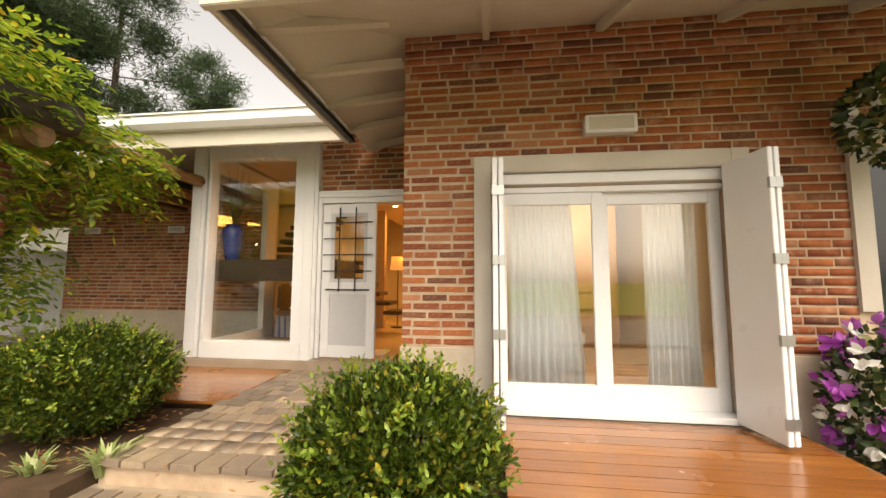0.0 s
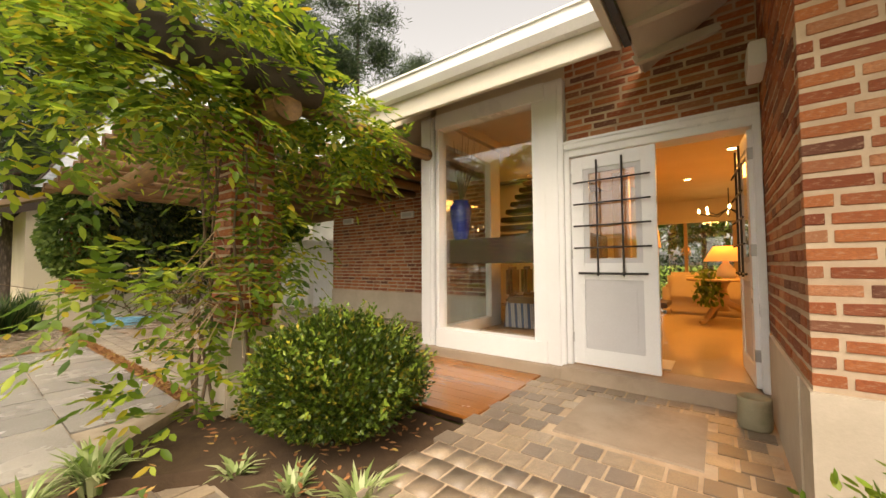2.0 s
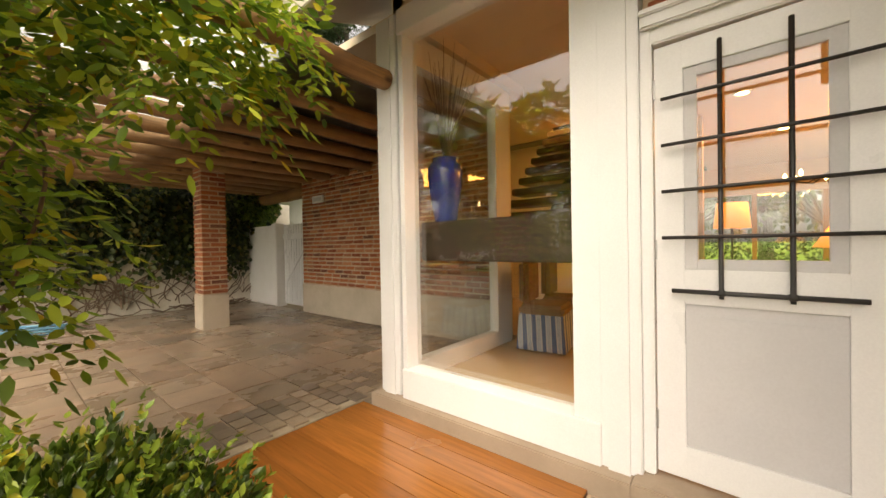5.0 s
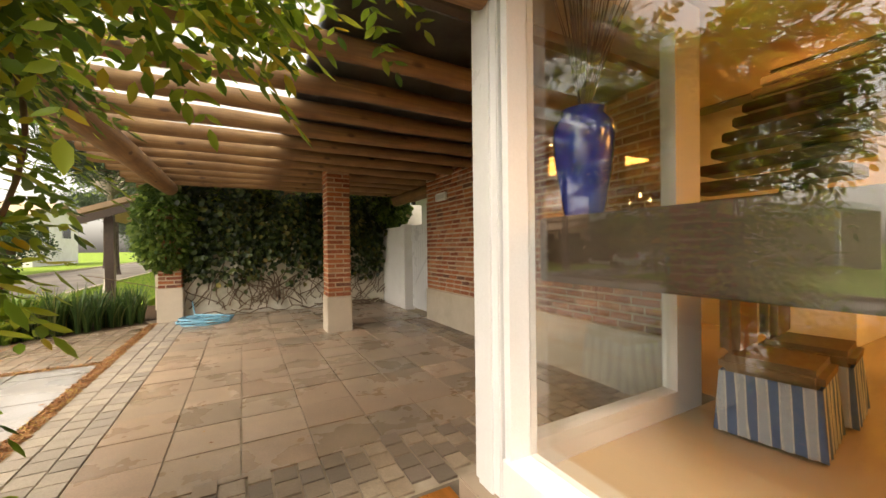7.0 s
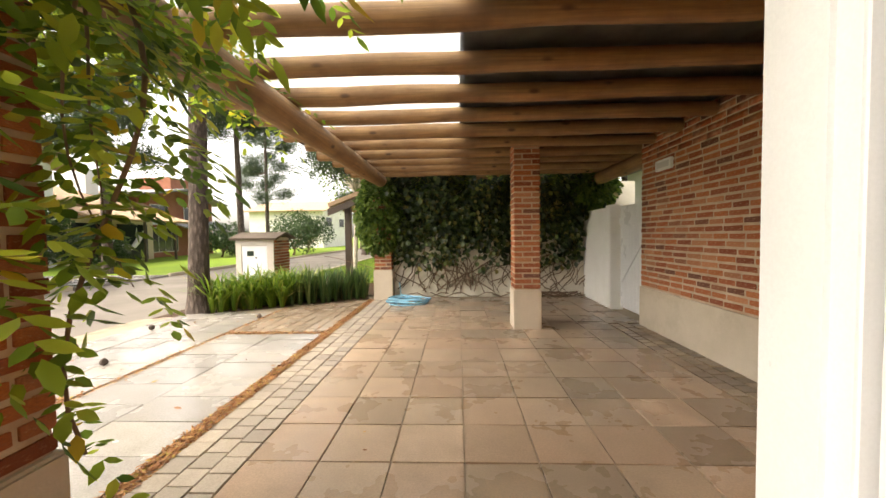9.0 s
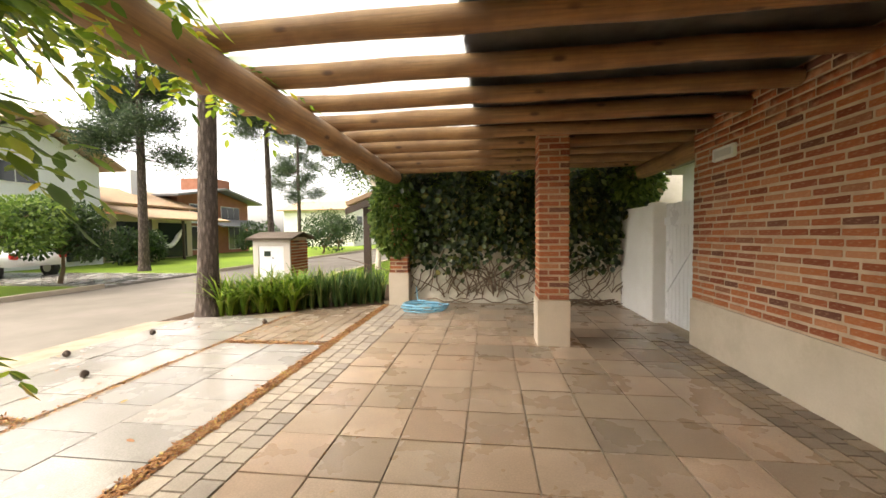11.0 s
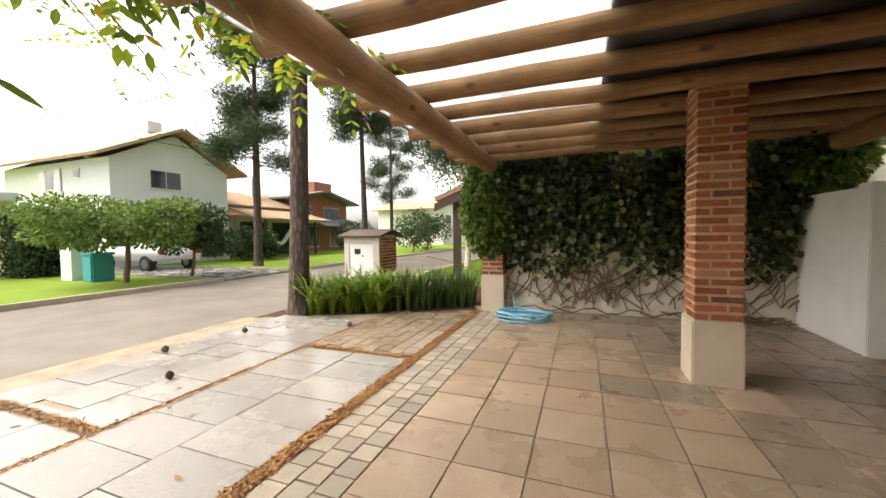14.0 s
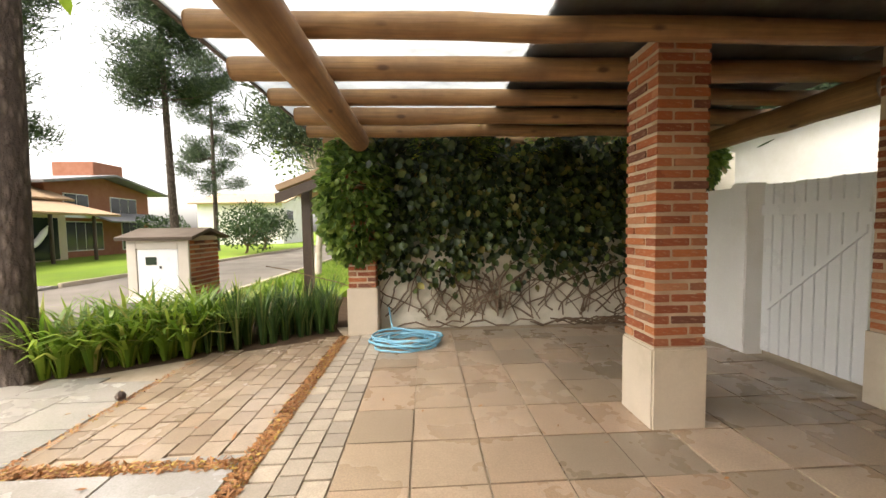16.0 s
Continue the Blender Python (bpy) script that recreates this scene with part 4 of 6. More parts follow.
table = thing("pedestal_table", (8.7, 1.15, 0.12), "round pale wood pedestal table with carved feet", "table")
part("top", lathe(((0.48, 0.0), (0.5, 0.015), (0.5, 0.03), (0.47, 0.045)), 32, (8.7, 1.15, 0.80)), M_PALEWOOD, table, "", True)
part("column", lathe(((0.09, 0.2), (0.06, 0.3), (0.085, 0.4), (0.05, 0.55), (0.07, 0.62), (0.12, 0.69)), 18, (8.7, 1.15, 0.12)), M_PALEWOOD, table, "", True)
for k in range(3):
    a = k * 2.094 + 0.4
    c_, s_ = math.cos(a), math.sin(a)
    part("foot", tube(((8.7 + .05 * c_, 1.15 + .05 * s_, .45), (8.7 + .22 * c_, 1.15 + .22 * s_, .36), (8.7 + .4 * c_, 1.15 + .4 * s_, .17), (8.7 + .5 * c_, 1.15 + .5 * s_, .15)), (.055, .045, .035, .03), 10), M_PALEWOOD, table, "", True)
tl = thing("table_lamp", (8.75, 1.1, 0.845), "table lamp with white base and glowing cream shade", "lamp")
part("base", lathe(((0.10, 0), (0.13, 0.05), (0.12, 0.14), (0.05, 0.24), (0.03, 0.3)), 20, (8.75, 1.1, .845)), M_STUCCO, tl, "", True)
bm = lathe(((0.30, 0), (0.16, 0.24)), 28, (8.75, 1.1, 1.12))
part("shade", bm, M_SHADE, tl, "glowing cream cloth shade", True)
fl = thing("floor_lamp", (8.1, 2.1, 0.12), "standing lamp with a glowing drum shade", "lamp")
part("pole", tube(((8.1, 2.1, .12), (8.1, 2.1, 1.5)), 0.012), M_IRON, fl)
part("foot", lathe(((0.14, 0), (0.14, .015), (0.02, .03)), 20, (8.1, 2.1, .12)), M_IRON, fl)
part("shade", lathe(((0.17, 0), (0.14, 0.28)), 24, (8.1, 2.1, 1.35)), M_SHADE, fl, "glowing cloth drum shade", True)
vine_at = []
for k in range(260):
    a, r = random.uniform(0, 6.28), random.uniform(0, .2)
    vine_at.append((8.4 + r * math.cos(a) - .05, 1.35 + r * math.sin(a), random.uniform(.45, 1.0)))
vine_at = np.array(vine_at)
pl = thing("potted_ivy", (8.4, 1.35, 0.845), "trailing green potted plant on the table", "plant")
part("pot", lathe(((0.07, 0), (0.1, .12), (0.09, .12)), 16, (8.42, 1.33, .845)), M_STUCCO, pl)
part("leaves", foliage("leaves", vine_at, jitter(np.tile((0, 0, -1.0), (260, 1)), .8), sphere_dirs(260), .09, .06), M_TREE, pl)
sofa = thing("sofa", (10.0, 0.7, 0.12), "cream upholstered sofa in the living room", "sofa")
part("seat", box(9.6, 10.5, 0.1, 2.0, .12, .5, None, .05), M_SOFA, sofa)
part("backrest", box(9.5, 9.72, 0.1, 2.0, .4, .92, None, .06), M_SOFA, sofa)
for y in (0.02, 1.9):
    part("armrest", box(9.55, 10.5, y, y + .2, .12, .68, None, .06), M_SOFA, sofa)
ch = thing("chandelier", (10.6, 1.0, 2.62), "wrought chandelier with a ring of lit bulbs", "chandelier")
part("rod", tube(((10.6, 1.0, 2.61), (10.6, 1.0, 2.2)), .01, 6), M_IRON, ch)
for k in range(8):
    a = k * math.pi / 4
    x, y = 10.6 + .5 * math.cos(a), 1.0 + .5 * math.sin(a)
    arm = part("arm", tube(((10.6, 1.0, 2.2), ((10.6 + x) / 2, (1.0 + y) / 2, 2.05), (x, y, 2.12)), .009, 6), M_IRON, ch)
    part("bulb", lathe(((.005, 0), (.022, .03), (.024, .06), (.005, .1)), 8, (x, y, 2.12)), M_BULB, arm, "lit candle bulb", True)
for x, y in ((6.2, 1.5), (7.4, 1.0), (7.4, 2.0), (9.2, 1.6), (9.2, .5)):
    d = thing("downlight", (x, y, 2.61), "round recessed ceiling spotlight", "ceiling light", "living room spotlights")
    part("ring", lathe(((.07, -.012), (.075, 0), (.06, .0)), 18, (x, y, 2.618)), M_WHITE, d)
    part("lens", lathe(((.05, -.003), (.05, 0)), 16, (x, y, 2.606)), M_BULB, d)
part_w = wall("wall_pier", box(7.9, 8.05, 2.35, 2.6, 0.12, 2.62), M_PALEWOOD, "pale wood pier between hall and living room")
# garden beyond the living room
n = 9000
p = np.stack((RNG.uniform(14.5, 15.6, n), RNG.uniform(-4, 7, n), RNG.uniform(-.1, 1.35, n)), 1)
hedge = part("garden_hedge", foliage("garden_hedge", p, sphere_dirs(n), sphere_dirs(n), .1, .06), M_HEDGE)
tagged(hedge, "dark clipped hedge behind the living room", "hedge", "", "stuff")

# ---- brick columns ----
COURSE, BH = 0.0718, 0.053
BRICKS = []
for seed in range(4):
    rnd = random.Random(seed)
    bm = box(-.5, .5, -.5, .5, -.5, .5)
    for v in bm.verts:
        v.co.x *= 1 - rnd.uniform(0, .03)
        v.co.z *= 1 - rnd.uniform(-.08, .2)
        v.co.y *= 1 - rnd.uniform(0, .03)
    es = [e for e in bm.edges]
    bmesh.ops.bevel(bm, geom=es, offset=.035, segments=1, affect='EDGES')
    me = bpy.data.meshes.new("brick")
    bm.to_mesh(me)
    bm.free()
    me.materials.append(M_BRICK)
    BRICKS.append(me)


def brick(parent, at, size):
    ob = new("brick", random.choice(BRICKS))
    ob.parent = parent
    ob.matrix_parent_inverse = world_of(parent).inverted()
    ob.matrix_basis = Matrix.LocRotScale(Vector(at), Euler((random.uniform(-.006, .006), random.uniform(-.008, .008), random.uniform(-.01, .01))), Vector(size))
    return ob


def column(cx, cy, base_w, base_h, top, label, w=0.345):
    th = thing("brick_column", (cx, cy, 0), label, "column", "carport columns")
    part("base", box(cx - base_w / 2, cx + base_w / 2, cy - base_w / 2, cy + base_w / 2, -0.05, base_h, None, 0.012), M_PLINTH, th, "beige rendered base")
    core = part("core", box(cx - w / 2 + .01, cx + w / 2 - .01, cy - w / 2 + .01, cy + w / 2 - .01, base_h, top), M_MORTAR, th)
    n = int((top - base_h) / COURSE)
    h = w / 2
    for i in range(n):
        z = base_h + (i + .5) * COURSE
        a, b_ = (0.226, 0.102) if i % 2 else (0.102, 0.226)
        for k in range(4):
            r = Matrix.Rotation(k * math.pi / 2, 4, 'Z')
            for u0, ln in ((-h, a), (-h + a + .017, b_)):
                c = r @ Vector((u0 + ln / 2, -h + .03, 0))
                sz = (ln, .06, BH) if k % 2 == 0 else (.06, ln, BH)
                if k == 1 or k == 3:
                    c = Vector((c.x, c.y, 0))
                brick(th, (cx + c.x, cy + c.y, z), sz)
    return th


column(5.056, 8.465, 0.37, 0.53, 2.50, "red brick carport column on a rendered base")
column(2.655, 4.32, 0.385, 0.585, 2.18, "red brick column overgrown with climbing vine")
column(2.63, 10.86, 0.385, 0.585, 2.18, "red brick corner column half hidden by ivy")

M_STRIP = random_stone("small_grey_stone", ((0.40, 0.34, 0.27), (0.34, 0.285, 0.225), (0.27, 0.23, 0.19), (0.43, 0.36, 0.28)), 7.0, 0.55, 0.3)
M_DRIVEWET = random_stone("wet_red_stone", ((0.36, 0.26, 0.18), (0.31, 0.225, 0.155), (0.38, 0.30, 0.22), (0.27, 0.20, 0.14)), 5.0, 0.36, 0.3, 0.26)
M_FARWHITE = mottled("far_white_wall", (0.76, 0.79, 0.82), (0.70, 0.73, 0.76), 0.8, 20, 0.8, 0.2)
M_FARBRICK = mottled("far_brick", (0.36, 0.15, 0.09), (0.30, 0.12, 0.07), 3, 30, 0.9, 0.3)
# ---- plants ----


def bush(name, at, rx, ry, h, n, label):
    """A clipped round shrub: dense small leaves on a lumpy shell over a twiggy core."""
    th = thing(name, at, label, "shrub", "round box shrubs")
    cz = h * 0.5
    d = sphere_dirs(n)
    lump = np.array([noise.noise(Vector(v) * 2.3) * .16 + noise.noise(Vector(v) * 6) * .11 for v in d])
    depth = RNG.beta(5, 1.3, n)
    r = (0.93 + lump) * depth
    flat = np.where(d[:, 2] < -0.55, 0.86, 1.0)
    p = d * r[:, None] * np.array((rx, ry, h * 0.52)) * flat[:, None] + np.array((at[0], at[1], at[2] + cz))
    keep = p[:, 2] > at[2] + 0.02
    p, d2 = p[keep], d[keep]
    m = len(p)
    along = jitter(d2 + np.array((0, 0, .5)), .55)
    L = RNG.uniform(.022, .042, m)
    part("leaves", foliage("leaves", p, along, jitter(d2, .7), L, L * .58), M_BOX, th)
    # young shoots
    k = 260
    sd = sphere_dirs(k)
    sd = sd[sd[:, 2] > -.2]
    pts, al, up = [], [], []
    for v in sd:
        lp = noise.noise(Vector(v) * 2.3) * .16
        base = v * (0.9 + lp) * np.array((rx, ry, h * .52)) + np.array((at[0], at[1], at[2] + cz))
        g = v + np.array((0, 0, .7)) + RNG.normal(size=3) * .2
        g /= np.linalg.norm(g)
        for j in range(9):
            pts.append(base + g * .013 * j)
            al.append(g + RNG.normal(size=3) * .8)
            up.append(g)
    tagged(part("young_growth", foliage("young_growth", pts, al, up, .034, .019), M_SHOOT, th, "bright young shoots"), "", "", "", "stuff")
    bm = bmesh.new()
    for k in range(26):
        v = Vector(sphere_dirs(1)[0])
        v.z = abs(v.z)
        base = Vector(at)
        tube((base, base + Vector((v.x * rx * .3, v.y * ry * .3, h * .35)), base + Vector((v.x * rx * .8, v.y * ry * .8, h * (.4 + .45 * v.z)))), (.014, .009, .004), 5, bm)
    part("branches", bm, M_STEM, th)
    return th


M_TWIG = mottled("dry_twig", (0.42, 0.30, 0.18), (0.32, 0.22, 0.13), 8, 80, 0.85, 0.3)
M_SHOOT = leafy("boxwood_shoot", (0.10, 0.17, 0.02), (0.19, 0.28, 0.03), (0.30, 0.38, 0.05), (0.5, 0.38, 0.03), 0.4, 0.4)
bush("box_shrub", (2.83, 3.25, -0.1), 0.62, 0.60, 0.86, 30000, "round clipped green box shrub with yellow tips")
bush("box_shrub", (2.12, 0.62, -0.14), 0.56, 0.55, 0.82, 30000, "round clipped green box shrub beside the deck")


def tuft(at, n, length, label, mat, spread=.5, name="grass_tuft", wid=.012):
    th = thing(name, at, label, "plant")
    v, f = [], []
    for k in range(n):
        a = random.uniform(0, 6.283)
        ln = length * random.uniform(.6, 1.1)
        out = spread * random.uniform(.4, 1.1)
        o = Vector((math.cos(a), math.sin(a), 0))
        s = Vector((-o.y, o.x, 0)) * wid * random.uniform(.7, 1.2)
        b = Vector(at) + o * random.uniform(0, .05)
        i = len(v)
        for t, w in ((0, .7), (.35, 1), (.7, .8), (1, .05)):
            c = b + o * ln * out * t * t * .9 + Vector((0, 0, ln * (t - .42 * out * t * t * t)))
            v += [c - s * w, c + s * w]
        for q in range(3):
            f.append((i + 2 * q, i + 2 * q + 1, i + 2 * q + 3, i + 2 * q + 2))
    part("leaf_clump", raw("leaf_clump", v, f), mat, th)
    return th


for x, y, n, l in ((2.42, 2.58, 60, .26), (2.30, 2.95, 40, .2), (1.70, 3.86, 90, .3), (1.45, 3.8, 50, .25), (1.60, 1.15, 110, .36), (1.75, 0.95, 60, .3), (2.2, 3.35, 30, .18)):
    tuft((x, y, -.12), n, l, "pale variegated grass tuft at the path edge", M_PALE_BLADE, .95)

# arching ferny border by the driveway, with dark upright blades towards the column
for k in range(36):
    t = k / 35
    x = -0.18 + 1.15 * t
    y = 9.66 + .54 * (x + .1) + (k % 3) * .32
    tuft((x + random.uniform(-.06, .06), y + random.uniform(-.08, .08), -.03), 40, random.uniform(.7, 1.0), "bright arching border plant beside the driveway", M_GRASS_LEAF,
         1.0, "border_plant", .018)
for k in range(34):
    t = k / 33
    x = 0.85 + 1.32 * t
    y = 9.70 + .54 * (x + .1) + (k % 3) * .26
    tuft((x + random.uniform(-.06, .06), y + random.uniform(-.08, .08), -.03), 38, random.uniform(.55, .85), "dark upright blade-leaved border plant beside the driveway", M_IRIS,
         .42, "border_plant", .010)
for k in range(26):
    tuft((random.uniform(-.7, 1.4), random.uniform(12.2, 16), -.05), 26, .35, "tall roadside grass clump", M_GRASS_LEAF, .6, "grass_clump", .01)


def pinnate(anchors, out_dirs, n_leaf, size, rng):
    """Compound leaves: a drooping midrib with paired leaflets and one at the tip."""
    P, A, U, L = [], [], [], []
    for a, o in zip(anchors, out_dirs):
        o = o / np.linalg.norm(o)
        side = np.cross(o, (0, 0, 1.0))
        side /= max(np.linalg.norm(side), 1e-4)
        upv = np.cross(side, o)
        ln = size * rng.uniform(.7, 1.25)
        for j in range(n_leaf):
            t = (j + 1) / (n_leaf + .6)
            c = a + o * ln * t + np.array((0, 0, -.35 * ln * t * t))
            for s in (-1, 1):
                P.append(c)
                A.append(side * s + o * .55 + np.array((0, 0, -.25)) + rng.normal(size=3) * .12)
                U.append(upv + rng.normal(size=3) * .2)
                L.append(size * .34 * (1 - .3 * t) * rng.uniform(.8, 1.2))
        P.append(a + o * ln + np.array((0, 0, -.35 * ln)))
        A.append(o + np.array((0, 0, -.5)))
        U.append(upv)
        L.append(size * .33)
    return np.array(P), np.array(A), np.array(U), np.array(L)


vine = thing("climbing_vine", (2.5, 4.2, -0.08), "lush wisteria vine climbing the brick column and pergola", "climbing plant")
anchors, outs = [], []


def cluster(c, r, n, flat=1.0):
    d = sphere_dirs(n)
    rad = RNG.uniform(.35, 1.0, n) ** .6
    p = np.array(c) + d * rad[:, None] * np.array(r)
    anchors.extend(p)
    outs.extend(jitter(d * np.array((1, 1, .4 * flat)) + np.array((0, 0, -.25)), .45))


# masses over the column head and the log ends, thinning down the column
for c, r, n in (((2.15, 3.95, 2.82), (.8, .5, .3), 270), ((1.6, 4.25, 2.4), (.55, .5, .3), 120), ((3.0, 4.0, 2.55), (.6, .4, .25), 130), ((2.55, 4.05, 1.75), (.3, .14, .3), 50), ((2.75, 4.05, 1.25), (.3, .12, .35), 40), ((2.4, 4.05, .9), (.3, .16, .35), 50), ((1.85, 3.95, 2.25), (.4, .3, .18), 60), ((2.96, 4.66, 1.75), (.1, .14, .45), 34), ((2.65, 4.62, 2.1), (.35, .25, .22), 70), ((2.2, 5.5, 2.62), (.4, .5, .14), 50),
                ((3.5, 4.05, 2.45), (.5, .4, .22), 80), ((2.25, 3.85, 2.15), (.4, .25, .16), 45), ((3.4, 3.98, 2.08), (.45, .25, .16), 60),
                ((1.45, 4.1, 1.9), (.3, .4, .3), 40), ((1.98, 4.05, 1.0), (.36, .3, .3), 34), ((1.85, 4.0, 0.75), (.35, .35, .45), 26),
                ((2.95, 4.05, 1.35), (.2, .2, .5), 26), ((2.15, 3.85, 0.3), (.38, .35, .3), 26), ((4.0, 4.15, 2.42), (.4, .3, .14), 40),
                ((2.5, 5.2, 2.52), (.35, .8, .14), 60), ((3.25, 4.9, 2.4), (.35, .4, .08), 22), ((2.35, 6.6, 2.5), (.25, .7, .12), 30)):
    cluster(c, r, n)
P, A, U, L = pinnate(anchors, outs, 4, .29, RNG)
part("leaves", foliage("leaves", P, A, U, L, L * .46), M_WISTERIA, vine)
for k in range(7):
    a = random.uniform(2.4, 5.2)
    x, y = 2.60 + .22 * math.cos(a), 4.33 + .22 * math.sin(a)
    pts = [(x + .06 * math.sin(k + z * 2.7), y - .02 * z + .06 * math.cos(k * 2 + z * 2.1), -.1 + z) for z in (0, .35, .7, 1.05, 1.4, 1.75, 2.1, 2.4)]
    part("stem", tube(pts, [.013 * (1 - i * .07) for i in range(8)], 6), M_STEM, vine, "", True)
for k in range(18):
    a, b = random.uniform(-1.2, .4), random.uniform(.3, .8)
    z = random.uniform(.3, 1.5)
    part("twig", tube(((2.45, 4.15, z), (2.45 + b * .5 * math.sin(a), 4.1 - b * .4, z + .1), (2.4 + b * math.sin(a), 4.05 - b * .5, z - .15)), (.005, .004, .002), 5), M_TWIG, vine, "", True)

# hanging shoots seen beside the column
hang = thing("hanging_vine_shoot", (3.02, 4.55, 0.3), "loose hanging vine shoots beside the column", "climbing plant")
bm = bmesh.new()
an, ou = [], []
for x0, y0, zt, zb, s in ((2.93, 4.62, 2.2, .55, 0), (2.95, 4.56, 2.2, 1.1, 1), (2.88, 4.60, 2.15, 1.35, 2)):
    pts = []
    for i in range(11):
        t = i / 10
        pts.append((x0 + .11 * math.sin(5 * t + s) + .05 * t, y0 + .12 * math.cos(4.3 * t + s * 2) - .04, zt + (zb - zt) * t))
    part("stem", tube(pts, [(.011 if s == 0 else .007) - .0005 * i for i in range(11)], 6), M_STEM, hang, "", True)
    for p in pts[1:]:
        for _ in range(2):
            an.append(np.array(p) + RNG.normal(size=3) * .03)
            ou.append(np.array((RNG.normal() * .8, RNG.normal() * .8, -.35)))
P, A, U, L = pinnate(an, ou, 3, .21, RNG)
part("leaves", foliage("leaves", P, A, U, L * 1.15, L * .62), M_WISTERIA, hang)

# ivy wall
ivy = thing("wall_ivy", (5.0, 10.9, 0), "dense dark ivy covering the boundary wall", "climbing plant")
n = 24000
x = RNG.uniform(2.55, 7.15, n)
z = .45 + 2.2 * RNG.beta(1.5, 1.0, n)
edge = 0.72 + .16 * np.sin(x * 3.1) + .12 * np.sin(x * 7.7)
keep = (z > edge + RNG.normal(size=n) * .22) & (z < 2.56 + .16 * np.sin(x * 2.2) + .1 * np.sin(x * 5.1) + RNG.normal(size=n) * .05)
keep &= ~((x > 6.6) & (z < 1.6))
keep &= RNG.uniform(size=n) < np.clip((z - .2) / 1.5, .2, 1) * (.66 + .34 * np.sin(x * 5.3 + 2 * np.sin(z * 4)))
x, z = x[keep], z[keep]
y = 10.94 - np.abs(RNG.normal(size=len(x))) * (.05 + .10 * (z / 2.4)) - .05
d = jitter(np.tile((0, -.5, -1.0), (len(x), 1)), .45)
ln = RNG.uniform(.07, .13, len(x))
part("leaves", foliage("leaves", np.stack((x, y, z), 1), d, jitter(np.tile((0, -1.0, .3), (len(x), 1)), .4), ln, ln * .85), M_IVY, ivy)
# thicker corner over the end column, and shoots above the wall
c = np.array((2.56, 10.78, 1.72))
dd = sphere_dirs(3600)
p = c + dd * (RNG.uniform(.55, 1, 3600) ** .5)[:, None] * np.array((.46, .40, .86))
ln = RNG.uniform(.07, .12, 3600)
part("corner_leaves", foliage("corner_leaves", p, jitter(dd * (1, 1, .2) + (0, 0, -.7), .4), jitter(dd, .4), ln, ln * .8), M_TREE, ivy, "brighter leaves over the corner column")
an, ou = [], []
for x0, zt in ((3.35, 2.75), (4.05, 3.0), (4.12, 2.85), (4.65, 2.95), (5.0, 2.9), (5.95, 2.6), (6.9, 2.7), (7.1, 2.65), (6.7, 2.55)):
    for i in range(16):
        t = i / 15
        for _ in range(3):
            an.append(np.array((x0 + .07 * math.sin(5 * t) + RNG.normal() * .06, 10.70 - .25 * t + RNG.normal() * .05, 2.2 + (zt - 2.25) * t)))
            ou.append(np.array((RNG.normal(), RNG.normal() - .3, .1)))
P, A, U, L = pinnate(an, ou, 2, .13, RNG)
tagged(part("overhanging_growth", foliage("overhanging_growth", P, A, U, L * 1.2, L * .8), M_WISTERIA, ivy, "green shoots reaching over the roof edge"), "", "", "", "stuff")
dd = sphere_dirs(1400)
p = np.array((6.8, 10.65, 2.15)) + dd * (RNG.uniform(.4, 1, 1400) ** .6)[:, None] * np.array((.45, .3, .38))
part("side_leaves", foliage("side_leaves", p, jitter(dd + (0, 0, -.6), .4), jitter(dd, .5), .1, .075), M_TREE, ivy, "bushy leaves over the gate corner")
bm = bmesh.new()
for k in range(75):
    x = random.uniform(2.8, 6.7)
    pts = []
    zz = random.uniform(0, .15)
    dx = random.uniform(-.12, .12)
    for i in range(7):
        dx += random.uniform(-.07, .07)
        x += dx
        zz += random.uniform(.03, .17)
        pts.append((x, 10.92 - random.uniform(0, .05), zz))
    tube(pts, [random.uniform(.006, .013)] * 7, 5, bm)
for k in range(14):
    x = random.uniform(2.9, 5.8)
    pts = [(x + .16 * i, 10.87 - .02 * math.sin(i), .05 + .05 * math.sin(i * 1.7 + k)) for i in range(7)]
    tube(pts, .011, 5, bm)
tagged(part("stem_tangle", bm, M_STEM, ivy, "bare tangled ivy stems", True), "", "", "", "stuff")

# flowering shrub beside the second window
fl = thing("flower_shrub", (3.0, -2.35, -.1), "flowering shrub with purple and white blossoms", "shrub")
for nm, mat_, n, s, rr in (("leaves", M_IVY, 900, .07, .95), ("purple_flowers", M_PURPLE, 60, .09, 1.05), ("white_flowers", M_PETAL, 50, .08, 1.05)):
    dd = sphere_dirs(n)
    p = np.array((3.0, -2.35, .35)) + dd * rr * np.array((.3, .3, .48)) * (RNG.uniform(.7, 1, n))[:, None]
    if nm != "leaves":
        p, dd = np.repeat(p, 5, 0), np.repeat(dd, 5, 0)
    part(nm, foliage(nm, p, jitter(dd, .9), jitter(dd, .4), s, s * .7), mat_, fl)
dd = sphere_dirs(700)
fl2 = thing("hanging_flower_basket", (2.85, -2.5, 2.2), "dark leafy basket with white flowers under the eave", "plant")
p = np.array((2.85, -2.5, 2.2)) + dd * np.array((.28, .28, .3))
part("leaves", foliage("leaves", p, jitter(dd, .6), dd, .08, .05), M_IVY, fl2)
p = np.repeat(p[:40] * 1.0, 5, 0)
part("flowers", foliage("flowers", p, jitter(np.repeat(dd[:40], 5, 0), .9), np.repeat(dd[:40], 5, 0), .07, .05), M_PETAL, fl2)
part("cord", tube(((2.85, -2.5, 2.3), (2.85, -2.5, 3.09)), .004, 5), M_IRON, fl2)

